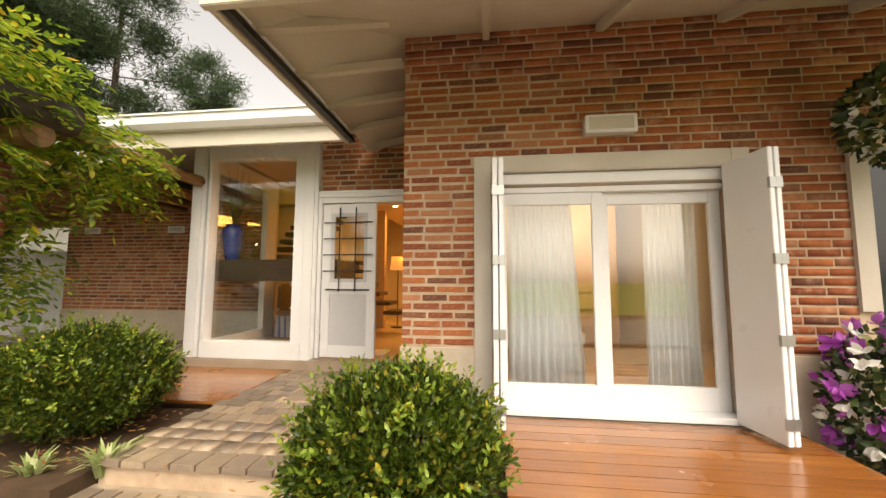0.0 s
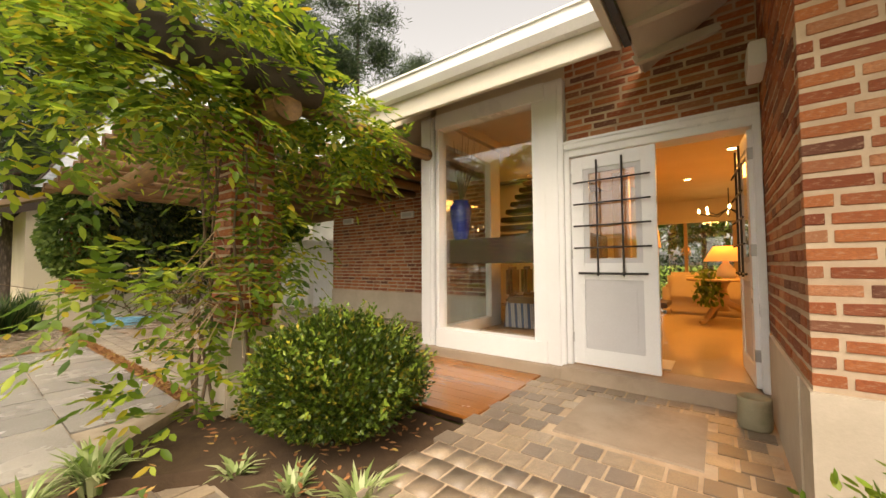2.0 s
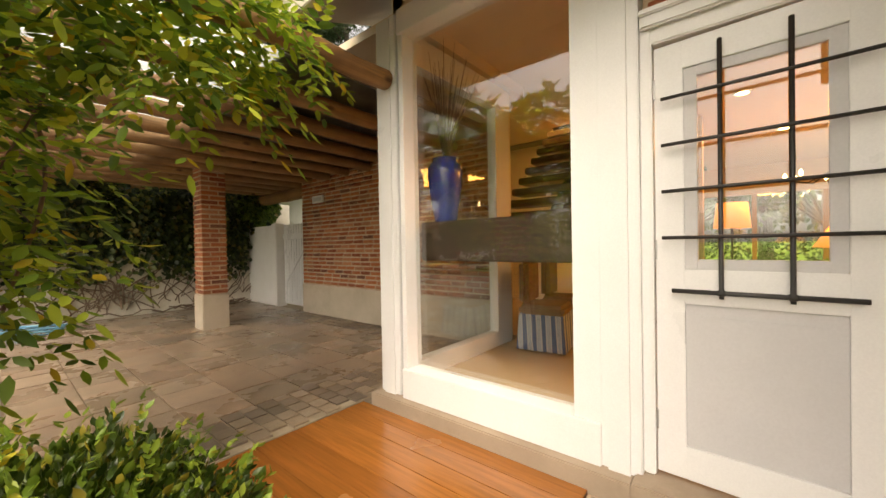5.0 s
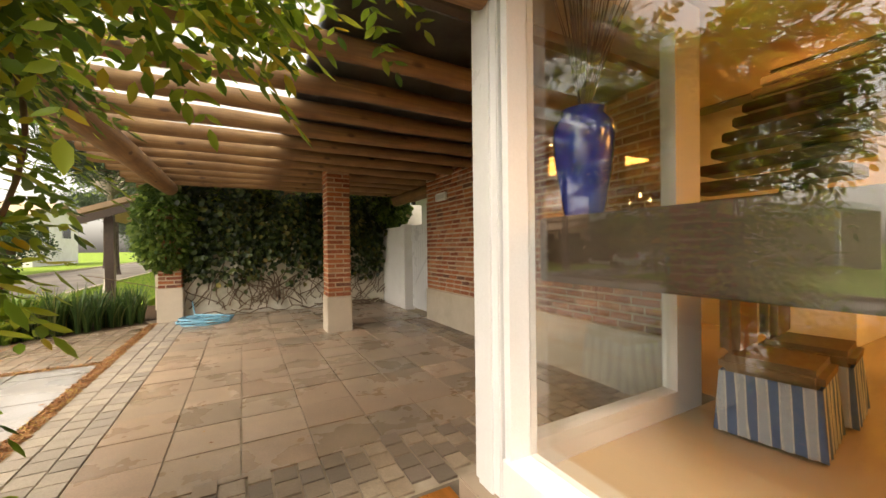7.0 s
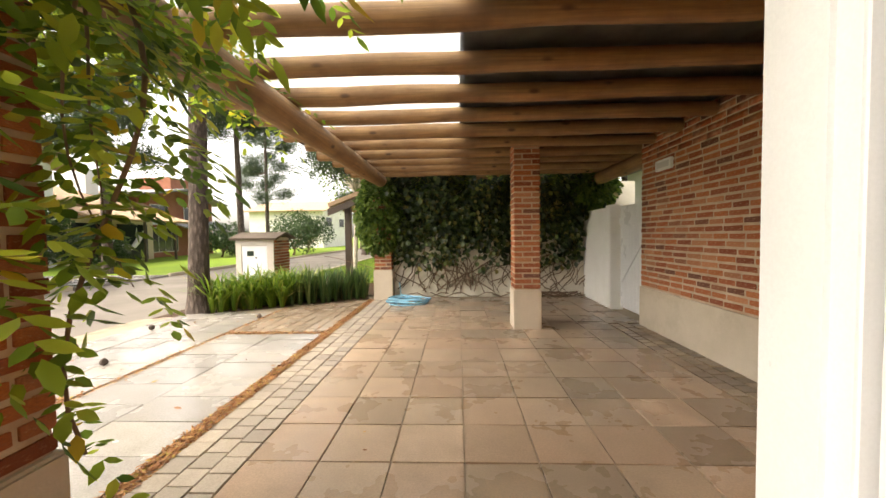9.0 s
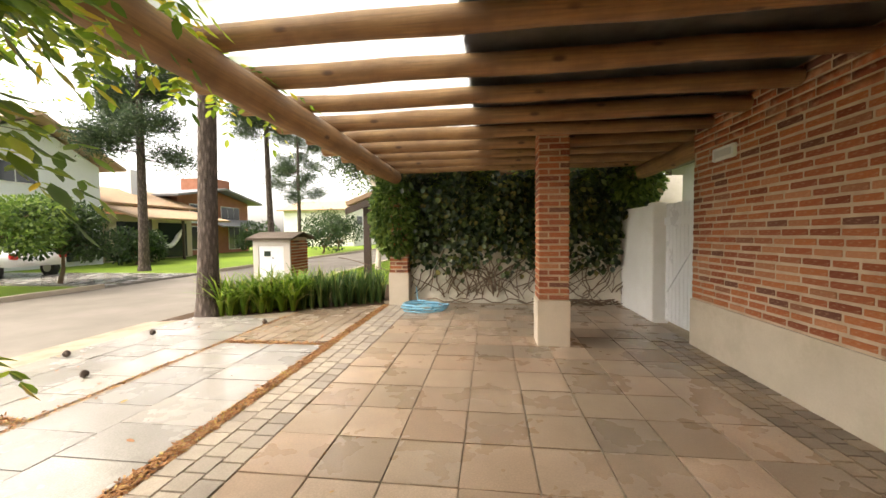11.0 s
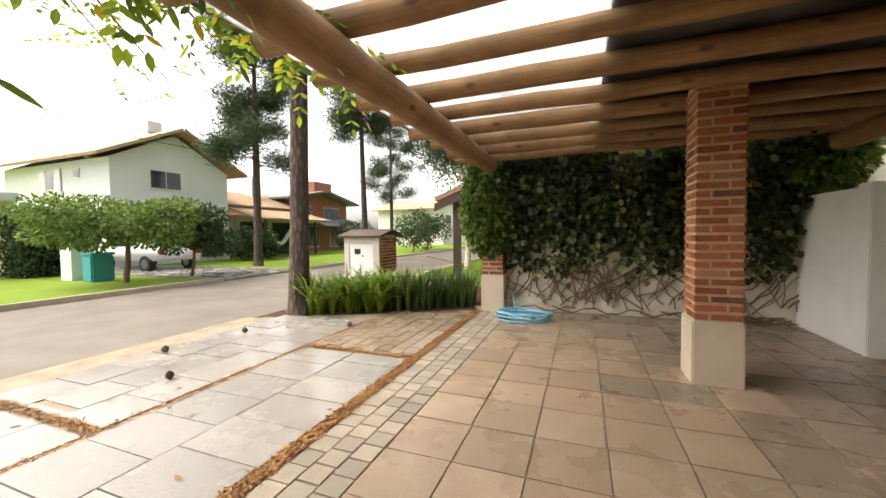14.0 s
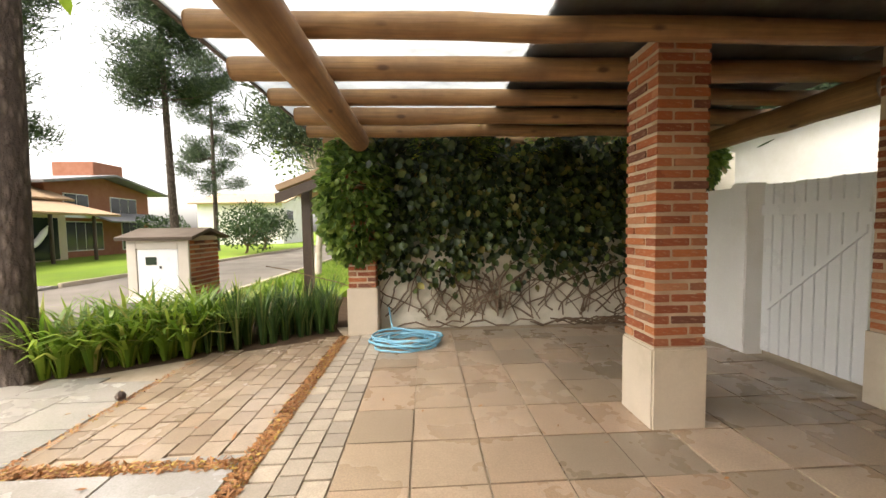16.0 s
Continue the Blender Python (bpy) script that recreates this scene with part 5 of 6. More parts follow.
# ---- driveway things ----
hose = thing("garden_hose", (3.2, 10.28, 0), "coiled light blue garden hose on the slabs", "hose")
bm = bmesh.new()
pts = []
for k in range(240):
    a = k * .21
    r = .26 + .07 * math.sin(k * .37) + .05 * math.sin(k * .11)
    pts.append((3.2 + r * 1.25 * math.cos(a), 10.25 + r * math.sin(a) * .95, .012 + .024 * (k // 60) + .008 * math.sin(k)))
pts += [(3.0, 10.6, .1), (2.95, 10.75, .32)]
tube(pts, .011, 7, bm)
part("coil", bm, M_HOSE, hose, "", True)
tube_end = part("tail", tube(((3.0, 10.13, .012), (2.85, 10.22, .012), (2.76, 10.3, .012)), .011, 7), M_HOSE, hose, "", True)

post = thing("meter_box", (-0.6, 12.2, -.05), "roofed brick meter box with a white door", "meter box")
part("body", box(-1.05, -.18, 11.83, 12.62, .28, 1.27, None, .01), M_PLINTH, post)
part("plinth", box(-1.03, -.20, 11.86, 12.6, -.2, .28), M_MORTAR, post, "brick base of the meter box")
bm = box(-1.07, -.93, 11.79, 11.83, .36, 1.25, None, .006)
box(-.32, -.16, 11.79, 11.83, .36, 1.25, bm, .006)
box(-.93, -.32, 11.79, 11.83, 1.08, 1.25, bm, .006)
part("front_surround", bm, M_TRIM, post)
part("ledge", box(-1.09, -.14, 11.76, 11.83, .28, .36, None, .008), M_STUCCO, post)
door_ = part("door", box(-.925, -.325, 11.80, 11.82, .365, 1.075, None, .006), M_WHITE, post, "white metal meter door")
part("window", box(-.80, -.64, 11.795, 11.80, .84, .96), M_DARKGLASS, door_)
part("lock", box(-.60, -.57, 11.793, 11.80, .78, .82), M_IRON, door_)
for i in range(17):
    for y0, ln in (((11.835, .25), (12.10, .25), (12.365, .25)) if i % 2 else ((11.835, .12), (11.97, .25), (12.235, .25), (12.50, .115))):
        brick(post, (-.19, y0 + ln / 2, .02 + i * COURSE), (.05, ln, BH))
bm = slab(((-1.17, 11.70, 1.26), (-.05, 11.70, 1.26), (-.05, 12.2, 1.40), (-1.17, 12.2, 1.40)), .05)
slab(((-1.17, 12.2, 1.40), (-.05, 12.2, 1.40), (-.05, 12.75, 1.26), (-1.17, 12.75, 1.26)), .05, bm)
part("roof", bm, M_DARKROOF, post, "dark shingle cap")


def pine(at, h, r, label, crown=(), lean=0.0, seed=1, needles=2600):
    rnd = random.Random(seed)
    th = thing("pine_tree", at, label, "tree", "street pines")
    pts = [(at[0] + lean * t + .05 * math.sin(3 * t + seed), at[1] + .04 * math.sin(2 * t), at[2] + h * t) for t in (0, .03, .1, .25, .45, .65, .85, 1)]
    rad = [r * k for k in (1.45, 1.15, 1, .92, .8, .6, .4, .12)]
    part("trunk", tube(pts, rad, 18), M_BARK, th, "", True)
    bm = bmesh.new()
    tips = []
    for k in range(26):
        t = rnd.uniform(*crown[:2])
        a = rnd.uniform(0, 6.28)
        ln = crown[2] * rnd.uniform(.45, 1) * (1.15 - .5 * (t - crown[0]) / max(crown[1] - crown[0], .01))
        b = Vector((at[0] + lean * t, at[1], at[2] + h * t))
        o = Vector((math.cos(a), math.sin(a), rnd.uniform(-.05, .35)))
        e = b + o * ln
        tube((b, b + o * ln * .5 + Vector((0, 0, -.06 * ln)), e), (.035 * r / .2, .02, .008), 5, bm)
        for j in range(4):
            c = b.lerp(e, .55 + .15 * j) + Vector((rnd.uniform(-.25, .25), rnd.uniform(-.25, .25), rnd.uniform(0, .2)))
            tips.append(c)
    part("limbs", bm, M_BARK, th)
    per = needles // 104 * 4
    C = np.repeat(np.array(tips), per, 0)
    dd = sphere_dirs(len(C))
    dd[:, 2] = np.abs(dd[:, 2]) * .8
    part("crown", foliage("crown", C + RNG.normal(size=C.shape) * np.array((.34, .34, .27)), dd, sphere_dirs(len(C)), .28, .032), M_NEEDLE, th)
    return th


pine((-0.42, 9.55, -.1), 13, .15, "tall pine with rough grey bark beside the driveway", (.35, .95, 2.6), .35, 1, 8320)
pine((-9.6, 17.2, -.1), 11, .17, "slender pine standing before the houses", (.35, 1, 2.2), .2, 2, 8320)
pine((-7.0, 22.0, -.1), 12, .16, "slender pine standing beside the street", (.4, 1, 2.0), -.2, 3, 7280)
pine((-2.6, 30, -.1), 12, .2, "tall pine on the roadside verge", (.25, 1, 2.4), .1, 4, 7280)
pine((0.3, 25, -.1), 11, .2, "tall pine on the roadside verge", (.3, 1, 2.2), .1, 5, 7280)
pine((10, 16.5, -.1), 13, .2, "tall pine behind the house", (.45, 1, 2.6), .1, 6, 7280)
for k, (x, y) in enumerate(((5.5, 14.0), (2.0, 15.5), (-1.5, 36), (4, 22), (9, 24), (13.5, 20), (17, 14), (-12, 34), (-5.5, 40), (16.5, 1.5), (17.5, -1.5), (17, 5), (7.2, 13.6), (8.6, 15.2), (11.2, 13.2), (4.2, 16.4), (12.6, 16.6), (3.0, 13.4), (6.2, 17.8))):
    pine((x, y, -.1), 10 + (k * 37 % 5), .16, "tall thin pine beyond the garden walls", (.25, 1, 2.6), .2 * math.sin(k), 20 + k, 7280)


def leaf_tree(at, h, spread, label, mat_, n=4200, trunk=.07, low=.45, leaf=.16, name="garden_tree"):
    th = thing(name, at, label, "tree")
    bm = bmesh.new()
    a = Vector(at)
    top = a + Vector((.1, .05, h * low))
    tube((a, a.lerp(top, .5) + Vector((.06, 0, 0)), top), (trunk, trunk * .8, trunk * .65), 10, bm)
    cl = []
    for k in range(12):
        w = k * 2.4
        e = top + Vector((math.cos(w) * spread * random.uniform(.4, .85), math.sin(w) * spread * random.uniform(.4, .85), h * (1 - low) * random.uniform(.15, .8)))
        tube((top, top.lerp(e, .5) + Vector((0, 0, .12)), e), (trunk * .45, trunk * .3, trunk * .12), 6, bm)
        cl.append(e)
    part("trunk", bm, mat_[1], th, "", True)
    C = np.repeat(np.array(cl), n // 12, 0)
    dd = sphere_dirs(len(C))
    p = C + dd * (RNG.uniform(.2, 1, len(C)) ** .5)[:, None] * np.array((spread * .42, spread * .42, h * (1 - low) * .28))
    part("crown", foliage("crown", p, jitter(dd + (0, 0, -.2), .6), jitter(dd, .6), leaf, leaf * .55), mat_[0], th)
    return th


leaf_tree((-8.8, 11.65, -.06), 2.7, 2.0, "broad low garden tree with fine green leaves", (M_TREE, M_STEM), 9600, .09, .4, .13)
leaf_tree((-8.3, 13.3, -.06), 2.5, 1.2, "round darker garden tree on the lawn", (M_HEDGE, M_STEM), 4200, .06, .35, .13)
M_PALEBARK = mottled("pale_bark", (0.45, 0.40, 0.32), (0.34, 0.30, 0.24), 8, 60, .9, .5)
leaf_tree((0.1, 17.5, -.05), 6.0, 1.6, "pale-barked slender tree with thin leaves", (M_TREE, M_PALEBARK), 1800, .11, .5, .13)
for x, y, s in ((-12.5, 28.6, 1.5), (-8.0, 30, 1.8), (-9, 35, 2.2), (-3.5, 45, 3), (2.5, 34, 2.4), (-13.2, 20.2, 1.2), (5.5, 28, 2.4), (-0.5, 42, 2.6)):
    leaf_tree((x, y, -.08), 1.6 * s, 1.0 * s, "dense dark green garden shrub", (M_HEDGE, M_STEM), 3000, .05 * s, .15, .17, "garden_shrub")
leaf_tree((16.0, 0.3, -.1), 4.5, 2.4, "garden tree behind the living room", (M_TREE, M_STEM), 4200, .1, .35, .2)
leaf_tree((16.5, 3.2, -.1), 5, 2.6, "garden tree behind the living room", (M_TREE, M_STEM), 4200, .1, .35, .2)
# overhead leafy bough beside the column
bough = thing("leafy_bough", (1.2, 6.5, 3.2), "leafy bough hanging over the driveway", "tree branch")
bm = bmesh.new()
an, ou = [], []
for k in range(16):
    a = Vector((1.9, 4.6, 2.9))
    e = Vector((random.uniform(-.6, 2.4), random.uniform(5.2, 8.3), random.uniform(2.7, 3.7)))
    tube((a, a.lerp(e, .5) + Vector((0, 0, .25)), e), (.016, .01, .004), 5, bm)
    for j in range(12):
        c = a.lerp(e, .35 + .06 * j)
        an.append(np.array(c) + RNG.normal(size=3) * .12)
        ou.append(RNG.normal(size=3) * np.array((1, 1, .4)))
part("branches", bm, M_STEM, bough)
P, A, U, L = pinnate(an, ou, 4, .22, RNG)
part("leaves", foliage("leaves", P, A, U, L, L * .5), M_WISTERIA, bough)

# ---- street ----


def house(at, w, d, h, label, wallmat, roofmat, windows, ridge=1.3, over=.6):
    """A house whose front looks towards +x; at is the front's lower corner."""
    x, y, z = at
    th = thing("house", (x - d / 2, y + w / 2, z), label, "house")
    part("wall", box(x - d, x, y, y + w, z, z + h), wallmat, th)
    a, b, c = y - over, y + w + over, y + w / 2
    bm = slab(((x + over, a, z + h - .1), (x + over, c, z + h + ridge), (x - d - over, c, z + h + ridge), (x - d - over, a, z + h - .1)), -.14)
    slab(((x + over, c, z + h + ridge), (x + over, b, z + h - .1), (x - d - over, b, z + h - .1), (x - d - over, c, z + h + ridge)), -.14, bm)
    part("roof", bm, roofmat, th)
    for xx in (x - d, x - .15):
        bm = bmesh.new()
        lo = [bm.verts.new((xx + e, yy, zz)) for e in (0, .15) for yy, zz in ((y, z + h), (y + w, z + h), (c, z + h + ridge * .9))]
        bm.faces.new(lo[:3])
        bm.faces.new(lo[3:])
        for p, q in ((0, 1), (1, 2), (2, 0)):
            bm.faces.new((lo[p], lo[q], lo[q + 3], lo[p + 3]))
        part("gable", bm, wallmat, th)
    for wy, wz, ww, wh in windows:
        wd = part("window", box(x, x + .06, y + wy, y + wy + ww, z + wz, z + wz + wh, None, .01), M_WHITE, th, "dark window with a white frame")
        n = max(1, int(round(ww / .7)))
        for i in range(n):
            part("pane", box(x + .05, x + .075, y + wy + .05 + i * (ww - .05) / n, y + wy + (i + 1) * (ww - .05) / n, z + wz + .06, z + wz + wh - .06), M_DARKGLASS, wd)
    return th


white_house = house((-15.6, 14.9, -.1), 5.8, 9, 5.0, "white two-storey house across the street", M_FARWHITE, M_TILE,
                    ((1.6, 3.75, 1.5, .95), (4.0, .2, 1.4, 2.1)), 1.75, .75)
for x0, z0, ww, wh in ((-18.3, 4.05, .5, .5), (-20.6, 3.6, .75, .95)):
    wd = part("window", box(x0, x0 + ww, 14.84, 14.90, z0, z0 + wh, None, .01), M_WHITE, white_house, "side window with a white frame")
    part("pane", box(x0 + .06, x0 + ww - .06, 14.825, 14.84, z0 + .06, z0 + wh - .06), M_DARKGLASS, wd)
for x0 in (-21.1, -19.8):
    part("shutter", box(x0, x0 + .5, 14.82, 14.88, 3.55, 4.6, None, .01), M_WHITE, white_house)
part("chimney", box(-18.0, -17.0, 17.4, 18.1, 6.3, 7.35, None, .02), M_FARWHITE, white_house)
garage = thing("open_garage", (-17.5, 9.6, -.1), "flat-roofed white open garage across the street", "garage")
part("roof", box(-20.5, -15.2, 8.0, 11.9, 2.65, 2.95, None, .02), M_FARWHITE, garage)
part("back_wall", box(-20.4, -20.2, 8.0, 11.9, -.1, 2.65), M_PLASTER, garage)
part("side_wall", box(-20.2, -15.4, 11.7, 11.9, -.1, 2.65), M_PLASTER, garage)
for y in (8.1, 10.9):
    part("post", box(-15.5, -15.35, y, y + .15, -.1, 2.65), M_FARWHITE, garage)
n = 12000
p = np.stack((RNG.uniform(-14.9, -13.4, n), RNG.uniform(11.2, 13.0, n), RNG.uniform(-.1, 2.35, n)), 1)
tagged(part("clipped_hedge", foliage("clipped_hedge", p, sphere_dirs(n), sphere_dirs(n), .13, .08), M_HEDGE), "tall dark clipped hedge before the white house", "hedge", "", "stuff")
low_house = thing("house", (-18, 24.4, -.1), "low house with a yellow clay tile roof and dark veranda", "house")
part("wall", box(-21.5, -16.2, 21.6, 27.2, -.1, 2.6), M_PLASTER, low_house)
bm = slab(((-13.6, 21.0, 2.25), (-13.6, 27.6, 2.25), (-16.4, 27.4, 3.0), (-16.4, 21.2, 3.0)), -.12)
part("veranda_roof", bm, M_TILE, low_house)
bm = slab(((-16.2, 21.0, 3.15), (-16.2, 27.8, 3.15), (-19.2, 27.8, 4.3), (-19.2, 21.0, 4.3)), -.12)
slab(((-19.2, 21.0, 4.3), (-19.2, 27.8, 4.3), (-22.0, 27.8, 3.15), (-22.0, 21.0, 3.15)), -.12, bm)
part("roof", bm, M_TILE, low_house)
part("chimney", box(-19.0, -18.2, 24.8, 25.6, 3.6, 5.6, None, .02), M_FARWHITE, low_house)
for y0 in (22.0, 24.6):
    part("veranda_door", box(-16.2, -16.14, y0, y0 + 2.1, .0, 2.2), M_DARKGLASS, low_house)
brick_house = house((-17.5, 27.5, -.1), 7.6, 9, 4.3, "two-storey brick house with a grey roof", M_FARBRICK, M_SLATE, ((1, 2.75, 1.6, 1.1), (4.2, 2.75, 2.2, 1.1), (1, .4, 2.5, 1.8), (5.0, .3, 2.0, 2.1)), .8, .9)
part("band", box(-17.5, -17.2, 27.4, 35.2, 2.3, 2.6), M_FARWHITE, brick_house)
part("porch_roof", slab(((-15.6, 29.5, 2.0), (-15.6, 35.4, 2.0), (-17.2, 35.4, 2.6), (-17.2, 29.5, 2.6)), -.1), M_SLATE, brick_house)
part("roof_block", box(-21.5, -18.8, 32.2, 34.6, 4.6, 6.2, None, .03), M_FARBRICK, brick_house)
house((-12.0, 47, -.1), 10, 9, 4.5, "pale house further down the street", M_STUCCO, M_TILE, ((1, 2.6, 2, 1.2), (6, 2.6, 2, 1.2)), 1.4)
ham = thing("hammock", (-14.2, 23.3, 1), "white hammock hung under the veranda", "hammock")
part("cloth", tube([(-14.2, 22.2 + .22 * i, 1.75 - 1.0 * math.sin(math.pi * i / 9)) for i in range(10)], [.02] + [.13] * 8 + [.02], 8), M_STUCCO, ham, "", True)
for y in (22.1, 24.3, 26.6):
    tagged(part("veranda_post", tube(((-14.2, y, -.1), (-14.2, y, 2.4)), .08, 8), M_DARKWOOD), "dark wooden veranda post", "post", "veranda posts")
setting(part("house_drive", box(-15.5, -6.3, 12.95, 16.2, -.3, -.03), M_DRIVE), "pale paved house driveway", "driveway")

car = thing("car", (-13.2, 14.9, -.03), "white hatchback parked in the driveway", "car")
prof = ((-2.0, .45), (-2.0, .85), (-1.75, 1.0), (-1.35, 1.5), (.35, 1.52), (1.1, 1.0), (1.95, .88), (2.0, .45))
bm = bmesh.new()
lo = [bm.verts.new((-13.2 + a, 14.05, z - .1)) for a, z in prof]
hi = [bm.verts.new((-13.2 + a, 15.75, z - .1)) for a, z in prof]
bm.faces.new(lo)
bm.faces.new(list(reversed(hi)))
for i in range(8):
    bm.faces.new((lo[(i + 1) % 8], lo[i], hi[i], hi[(i + 1) % 8]))
bmesh.ops.recalc_face_normals(bm, faces=bm.faces)
bmesh.ops.bevel(bm, geom=list(bm.edges), offset=.06, segments=2, affect='EDGES')
part("body", bm, M_CAR, car, "", True)
part("side_window", box(-14.35, -12.6, 14.03, 14.06, .95, 1.32), M_DARKGLASS, car)
part("rear_window", slab(((-11.93, 14.2, 1.02), (-11.93, 15.6, 1.02), (-12.55, 15.6, 1.40), (-12.55, 14.2, 1.40)), -.02), M_DARKGLASS, car)
for y in (14.1, 15.5):
    part("tail_light", box(-11.3, -11.17, y, y + .2, .6, .8, None, .02), M_REDLAMP, car)
for x in (-14.45, -11.95):
    for y in (14.0, 15.62):
        wh = part("wheel", tube(((x, y, .24), (x, y + .2, .24)), .31, 20), M_RUBBER, car)
        part("rim", tube(((x, y - .005, .24), (x, y + .205, .24)), .18, 14), M_STEEL, wh)
for x, y in ((-10.0, 11.6),):
    bn = thing("rubbish_bin", (x, y, -.06), "teal plastic rubbish bin on the lawn", "bin")
    part("body", box(x - .25, x + .25, y - .3, y + .3, -.06, .75, None, .04), M_BIN, bn)
    part("lid", box(x - .28, x + .28, y - .33, y + .33, .75, .83, None, .03), M_BIN, bn)
    part("cabinet", box(x - 1.5, x - .9, y - .25, y + .35, -.06, 1.25, None, .01), M_STUCCO, bn, "white service cabinet")
shed = thing("neighbour_shelter", (1.9, 14.8, -.1), "tiled shelter roof behind the boundary wall", "shelter")
bm = slab(((.95, 12.4, 2.0), (2.6, 12.4, 2.62), (2.6, 16.5, 2.62), (.95, 16.5, 2.0)), -.1)
part("roof", bm, M_TILE, shed)
part("fascia", slab(((.95, 12.36, 1.94), (2.6, 12.36, 2.56), (2.6, 12.36, 2.40), (.95, 12.36, 1.78)), .05), M_DARKWOOD, shed)
part("wall", box(2.1, 2.6, 12.6, 16.3, -.1, 2.3), M_PLASTER, shed)
part("post", box(1.25, 1.4, 12.7, 12.85, -.1, 2.05), M_DARKWOOD, shed)
wires = bmesh.new()
for z in (5.2, 5.5):
    tube(((-11, -10, z), (-10.6, 8, z - .5), (-10.2, 22, z - .4), (-9.8, 45, z)), .012, 5, wires)
tagged(part("power_lines", wires, M_IRON), "thin black overhead power lines", "cable")
n = 26000
p = np.stack((RNG.uniform(-.85, 1.5, n), RNG.uniform(11.3, 40, n) ** 1.0, np.full(n, -.05)), 1)
grass = part("verge_grass", foliage("verge_grass", p, jitter(np.tile((0, 0, 1.0), (n, 1)), .4), sphere_dirs(n), RNG.uniform(.05, .13, n), .012), M_GRASS_LEAF)
tagged(grass, "bright verge grass along the road", "grass", "", "stuff")

# fallen leaves in the grooves and on the slabs
def litter(name, x0, x1, y0, y1, n, size, label):
    p = np.stack((RNG.uniform(x0, x1, n), RNG.uniform(y0, y1, n), RNG.uniform(-.004, .012, n)), 1)
    a = RNG.normal(size=(n, 3)) * np.array((1, 1, .15))
    ob = part(name, foliage(name, p, a, np.tile((0, 0, 1.0), (n, 1)) + RNG.normal(size=(n, 3)) * .25, RNG.uniform(size * .6, size * 1.3, n), size * .42), M_LITTER)
    return tagged(ob, label, "fallen leaves", "", "stuff")


litter("leaf_litter", 2.355, 2.46, 4.7, 10.6, 6200, .035, "brown fallen leaves filling the driveway groove")
litter("leaf_litter", 1.0, 1.07, 4.2, 9.9, 1300, .03, "brown fallen needles in a paving groove")
litter("leaf_litter", 1.05, 2.36, 8.07, 8.16, 1500, .035, "brown fallen leaves in a cross groove")
litter("leaf_litter", -.3, 1.0, 6.09, 6.17, 900, .03, "brown fallen leaves in a cross groove")
litter("leaf_litter", -.8, 2.3, 4.2, 9.2, 40, .06, "scattered fallen leaves on the driveway")
litter("leaf_litter", 3.0, 6.4, 4.8, 10.9, 30, .04, "scattered leaf bits on the carport floor")
litter("leaf_litter", 2.2, 3.3, 2.7, 4.5, 260, .05, "fallen leaves in the planting bed")
litter("leaf_litter", 1.0, 2.35, 1.0, 3.9, 60, .05, "fallen leaves on the garden path")
for x, y in ((.25, 5.9), (.55, 6.9), (-.3, 7.4), (1.0, 9.0), (-.15, 8.3)):
    tagged(part("pine_cone", lathe(((.005, 0), (.03, .015), (.038, .04), (.025, .065), (.005, .08)), 10, (x, y, 0.0)), M_BARK, None, "", True), "brown pine cone on the driveway", "pine cone", "pine cones")

# ---- bricks of the walls ----


def brick_face(parent, axis, plane, u0, u1, z0, z1, openings=(), near=None, sign=-1):
    """Courses on a wall face; those in the near stretch are pieces, the rest one mesh."""
    rest, count = [], 0
    n = int((z1 - z0) / COURSE)
    for i in range(n):
        z = z0 + (i + .5) * COURSE
        u = u0 - (.13 if i % 2 else 0.0) + random.uniform(-.02, .02)
        while u < u1:
            ln = .225 * random.uniform(.82, 1.12)
            a, b = max(u, u0), min(u + ln, u1)
            u += ln + .018
            spans = [(a, b)]
            for o in openings:
                if o[2] < z < o[3]:
                    spans = [(p, q) for s0, s1 in spans for p, q in ((s0, min(s1, o[0])), (max(s0, o[1]), s1)) if q - p > .04]
            for p, q in spans:
                if q - p < .04:
                    continue
                c, s = (p + q) / 2, q - p
                off = plane + sign * random.uniform(-.004, .002) - sign * .03
                at = (off, c, z) if axis == 0 else (c, off, z)
                size = (.06, s, BH) if axis == 0 else (s, .06, BH)
                if near and near[0] < c < near[1] and near[2] < z < near[3] and count < 300:
                    brick(parent, at, size)
                    count += 1
                else:
                    rest.append((at, size))
    if rest:
        me = boxes("bricks", rest)
        tagged(part("bricks", me, M_BRICK, parent), "weathered red bricks", "", "", "stuff")


brick_face(wall_bedroom, 0, X_BED, -4.6, Y_COR - .005, .575, 3.35, ((-1.86, .28, 0, 2.17), (-4.0, -2.53, 0, 2.27)), (-.6, .9, .4, 2.9))
brick_face(wall_side, 1, Y_COR, 3.39, 4.88, .575, 3.35, (), (3.3, 5, .4, 2.5), 1)
brick_face(wall_door, 0, X_DOOR + .002, .9, 2.375, 2.30, 3.35, (), (0, 3, 2, 3.2))
brick_face(wall_car, 0, X_CAR, 4.25, 8.53, .54, 2.75, (), (5.8, 8.6, .4, 2.2))
for y in (7.96, 6.13):
    v = thing("wall_vent", (X_CAR, y, 2.08), "white rectangular wall vent", "vent", "carport vents")
    part("frame", box(X_CAR - .03, X_CAR + .01, y - .17, y + .17, 2.02, 2.15, None, .006), M_WHITE, v)
    part("grille", box(X_CAR - .034, X_CAR - .03, y - .13, y + .13, 2.05, 2.12), M_GREY, v)

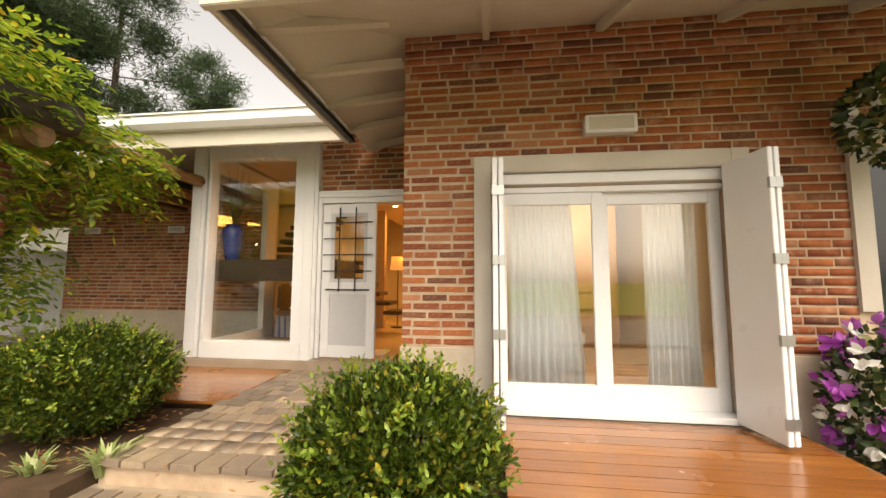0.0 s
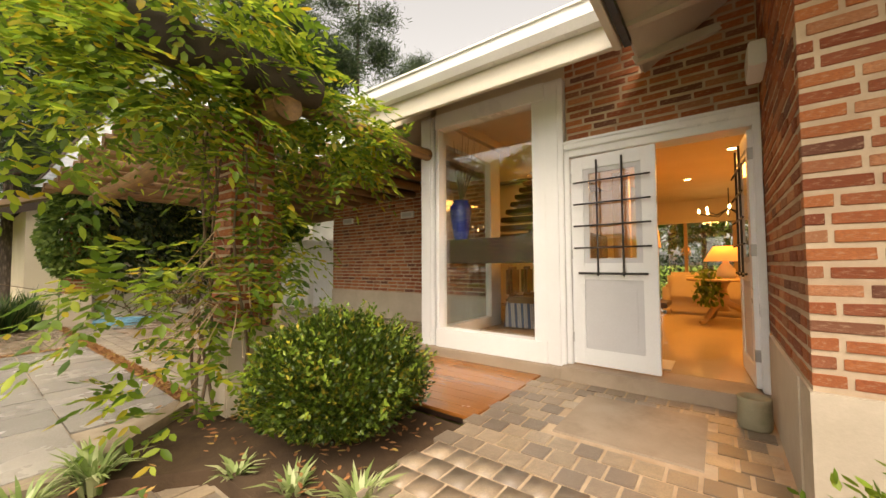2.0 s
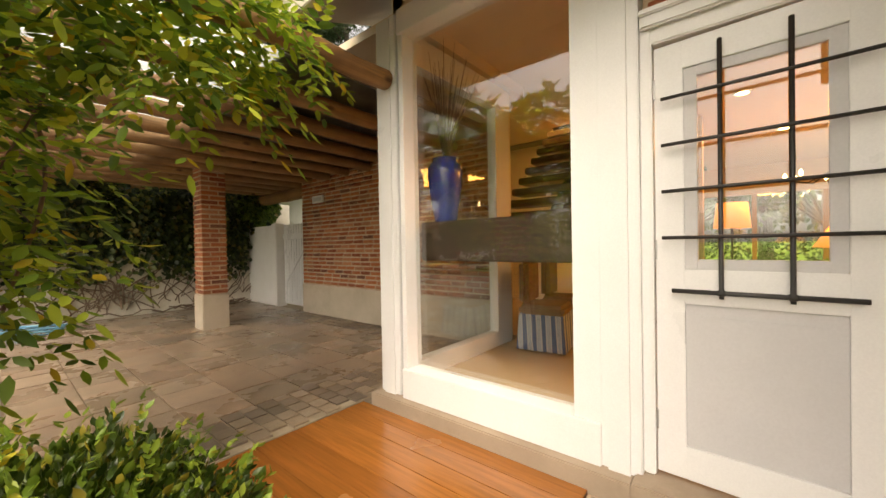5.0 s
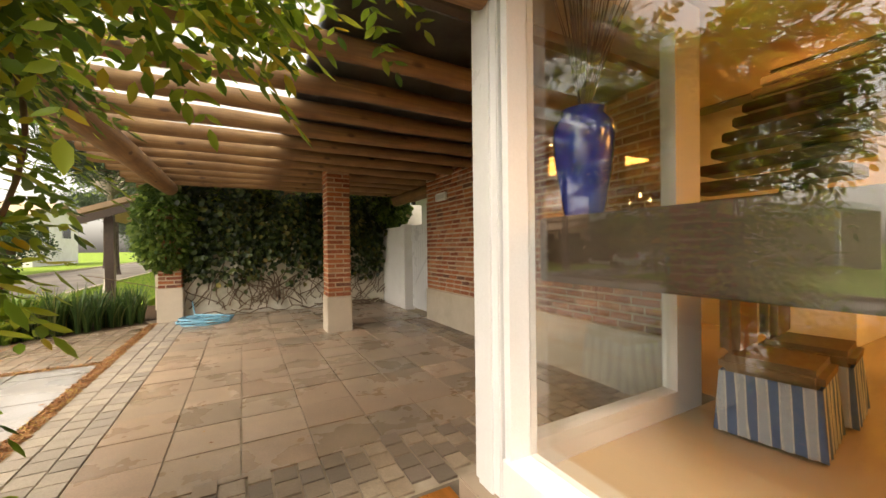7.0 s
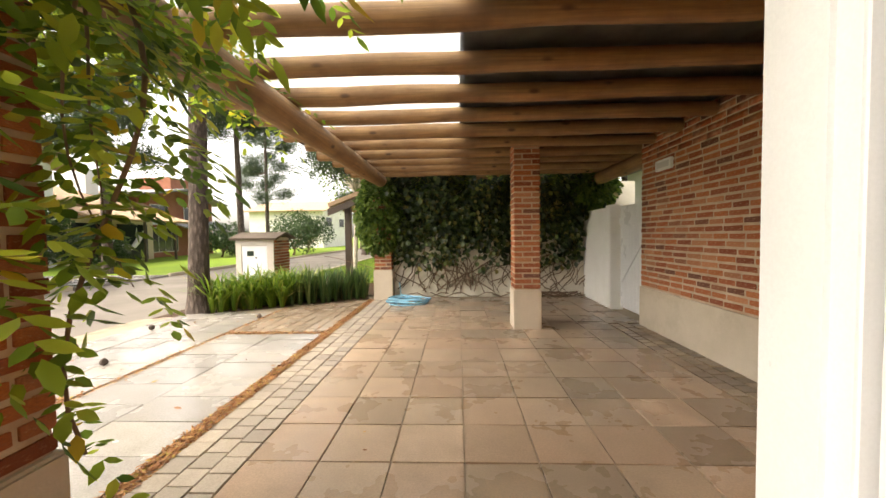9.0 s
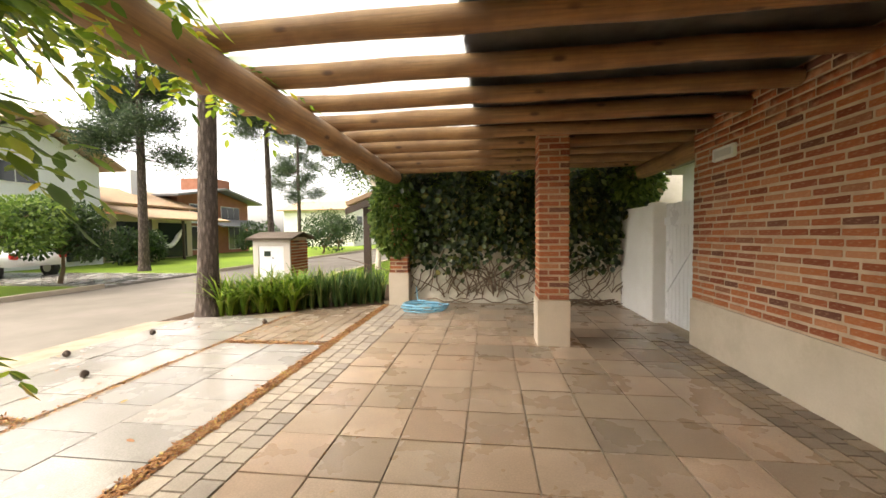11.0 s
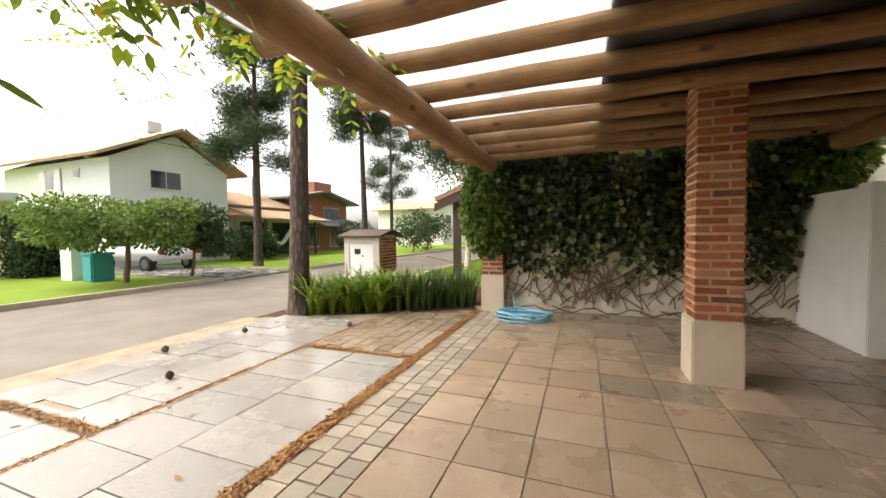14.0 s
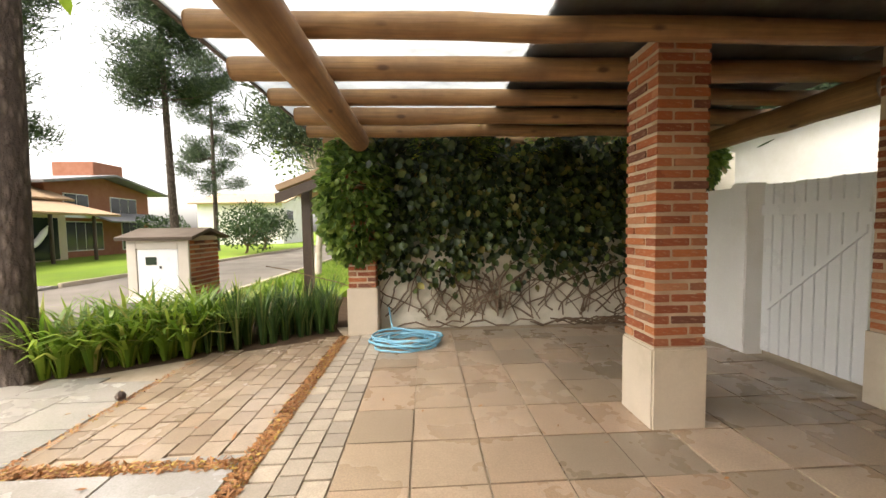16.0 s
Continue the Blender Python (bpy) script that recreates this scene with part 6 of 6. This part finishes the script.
# ---- paving stones ----
STONES = []
for seed in range(4):
    rnd = random.Random(seed + 40)
    bm = box(-.5, .5, -.5, .5, -1, 0)
    for v in bm.verts:
        v.co.x += rnd.uniform(-.008, .008)
        v.co.y += rnd.uniform(-.008, .008)
    bmesh.ops.bevel(bm, geom=[e for e in bm.edges if all(v.co.z > -.5 for v in e.verts)], offset=.012, segments=1, affect='EDGES')
    me = bpy.data.meshes.new("paving_stone")
    bm.to_mesh(me)
    bm.free()
    STONES.append(me)
STONE_SETS = {}


def stone_meshes(mat_):
    if mat_.name not in STONE_SETS:
        made = []
        for me in STONES:
            c = me.copy()
            c.materials.append(mat_)
            made.append(c)
        STONE_SETS[mat_.name] = made
    return STONE_SETS[mat_.name]


def stones(parent, mat_, x0, x1, y0, y1, px, py, gap, top=0.0, shift=0.0, ok=None, near=None, slope=0.0, wob=.003):
    rest, count = [], 0
    nx, ny = int(round((x1 - x0) / px)), int(round((y1 - y0) / py))
    for i in range(nx):
        for j in range(ny):
            x, y = x0 + (i + .5) * (x1 - x0) / nx, y0 + (j + .5) * (y1 - y0) / ny + shift * (i % 2) * py
            if ok and not ok(x, y):
                continue
            z = top + random.uniform(-wob, wob)
            sx, sy = (x1 - x0) / nx - gap * random.uniform(.8, 1.3), (y1 - y0) / ny - gap * random.uniform(.8, 1.3)
            if (near is None or near(x, y)) and count < 300:
                ob = new("paving_stone", random.choice(stone_meshes(mat_)))
                ob.parent = parent
                ob.matrix_parent_inverse = world_of(parent).inverted()
                ob.matrix_basis = Matrix.LocRotScale(Vector((x, y, z)), Euler((random.uniform(-.004, .004), random.uniform(-.004, .004), 0)), Vector((sx, sy, .04)))
                count += 1
            else:
                rest.append(((x, y, z - .02), (sx, sy, .04)))
    if rest:
        tagged(part("paving_stones", boxes("paving_stones", rest), mat_, parent), "small paving stones", "", "", "stuff")


def in_carport(x, y):
    return not (2.40 < x < 2.86 and y < 4.58) and not (x > 6.64 and y < 8.55)


stones(pavement, M_SLAB, 2.92, 2.92 + .413 * 8, 4.964, 4.964 + .413 * 14, .413, .413, .009, 0, 0, None, None)
stones(pavement, M_SLAB, 6.224, 7.6, 8.6, 10.92, .42, .413, .009, 0, 0, lambda x, y: x < 6.9)
stones(pavement, M_COBBLE, 6.235, 6.635, 4.45, 8.55, .132, .13, .014, 0, .5)
stones(pavement, M_COBBLE, 3.12, 6.24, 4.39, 4.955, .13, .13, .014, 0, .5)
stones(pavement, M_STRIP, 2.465, 2.915, 4.66, 10.64, .15, .15, .012, 0, .3, in_carport)


def off_bed(x, y):
    return y < 9.33 + (x + .2) * .52 and (x < 1.5 or y > 3.9 + (x - 1.5) * .95)


stones(driveway, M_DRIVE, 1.07, 2.35, 4.05, 8.06, .517, .42, .008, 0, .35, off_bed)
stones(driveway, M_DRIVEWET, 1.07, 2.35, 8.16, 10.9, .155, .2, .01, 0, .4, off_bed)
stones(driveway, M_DRIVE, -.5, 1.0, 4.05, 6.08, .5, .40, .008, -.004, .4, off_bed)
stones(driveway, M_DRIVE, -.5, 1.0, 6.17, 9.4, .5, .40, .008, -.004, .3, off_bed)
stones(driveway, M_COBBLE, -.97, -.53, 4.05, 9.4, .22, .3, .012, -.02, .4, off_bed)
stones(porch, M_COBBLE, 2.56, 4.69, .92, 2.59, .158, .158, .017, 0, .35, lambda x, y: not (3.58 < x < 4.43 and 1.26 < y < 2.09), lambda x, y: x > 3.0)
stones(porch, M_COBBLE, 2.36, 2.56, .92, 2.59, .2, .17, .014, .002, 0)
stones(garden_path, M_COBBLE, -.6, 2.34, -2.5, 3.92, .21, .125, .014, LOW, .5, lambda x, y: not (x > 1.62 and y < 1.12) and not (x > 2.1 and y > 2.6) and (x < 1.55 or y < 3.7), lambda x, y: x > .9 and y > .8)
kerb_ob = setting(part("kerb_edge", slab(((-.98, 3.90, 0), (1.62, 3.90, 0), (1.66, 4.04, 0), (-.98, 4.04, 0)), .2), M_COBBLE), "stone edging of the raised driveway", "kerb")
setting(part("kerb_edge", slab(((1.62, 3.90, 0), (2.38, 4.58, 0), (2.32, 4.72, 0), (1.66, 4.04, 0)), .2), M_COBBLE), "stone edging of the raised driveway", "kerb")
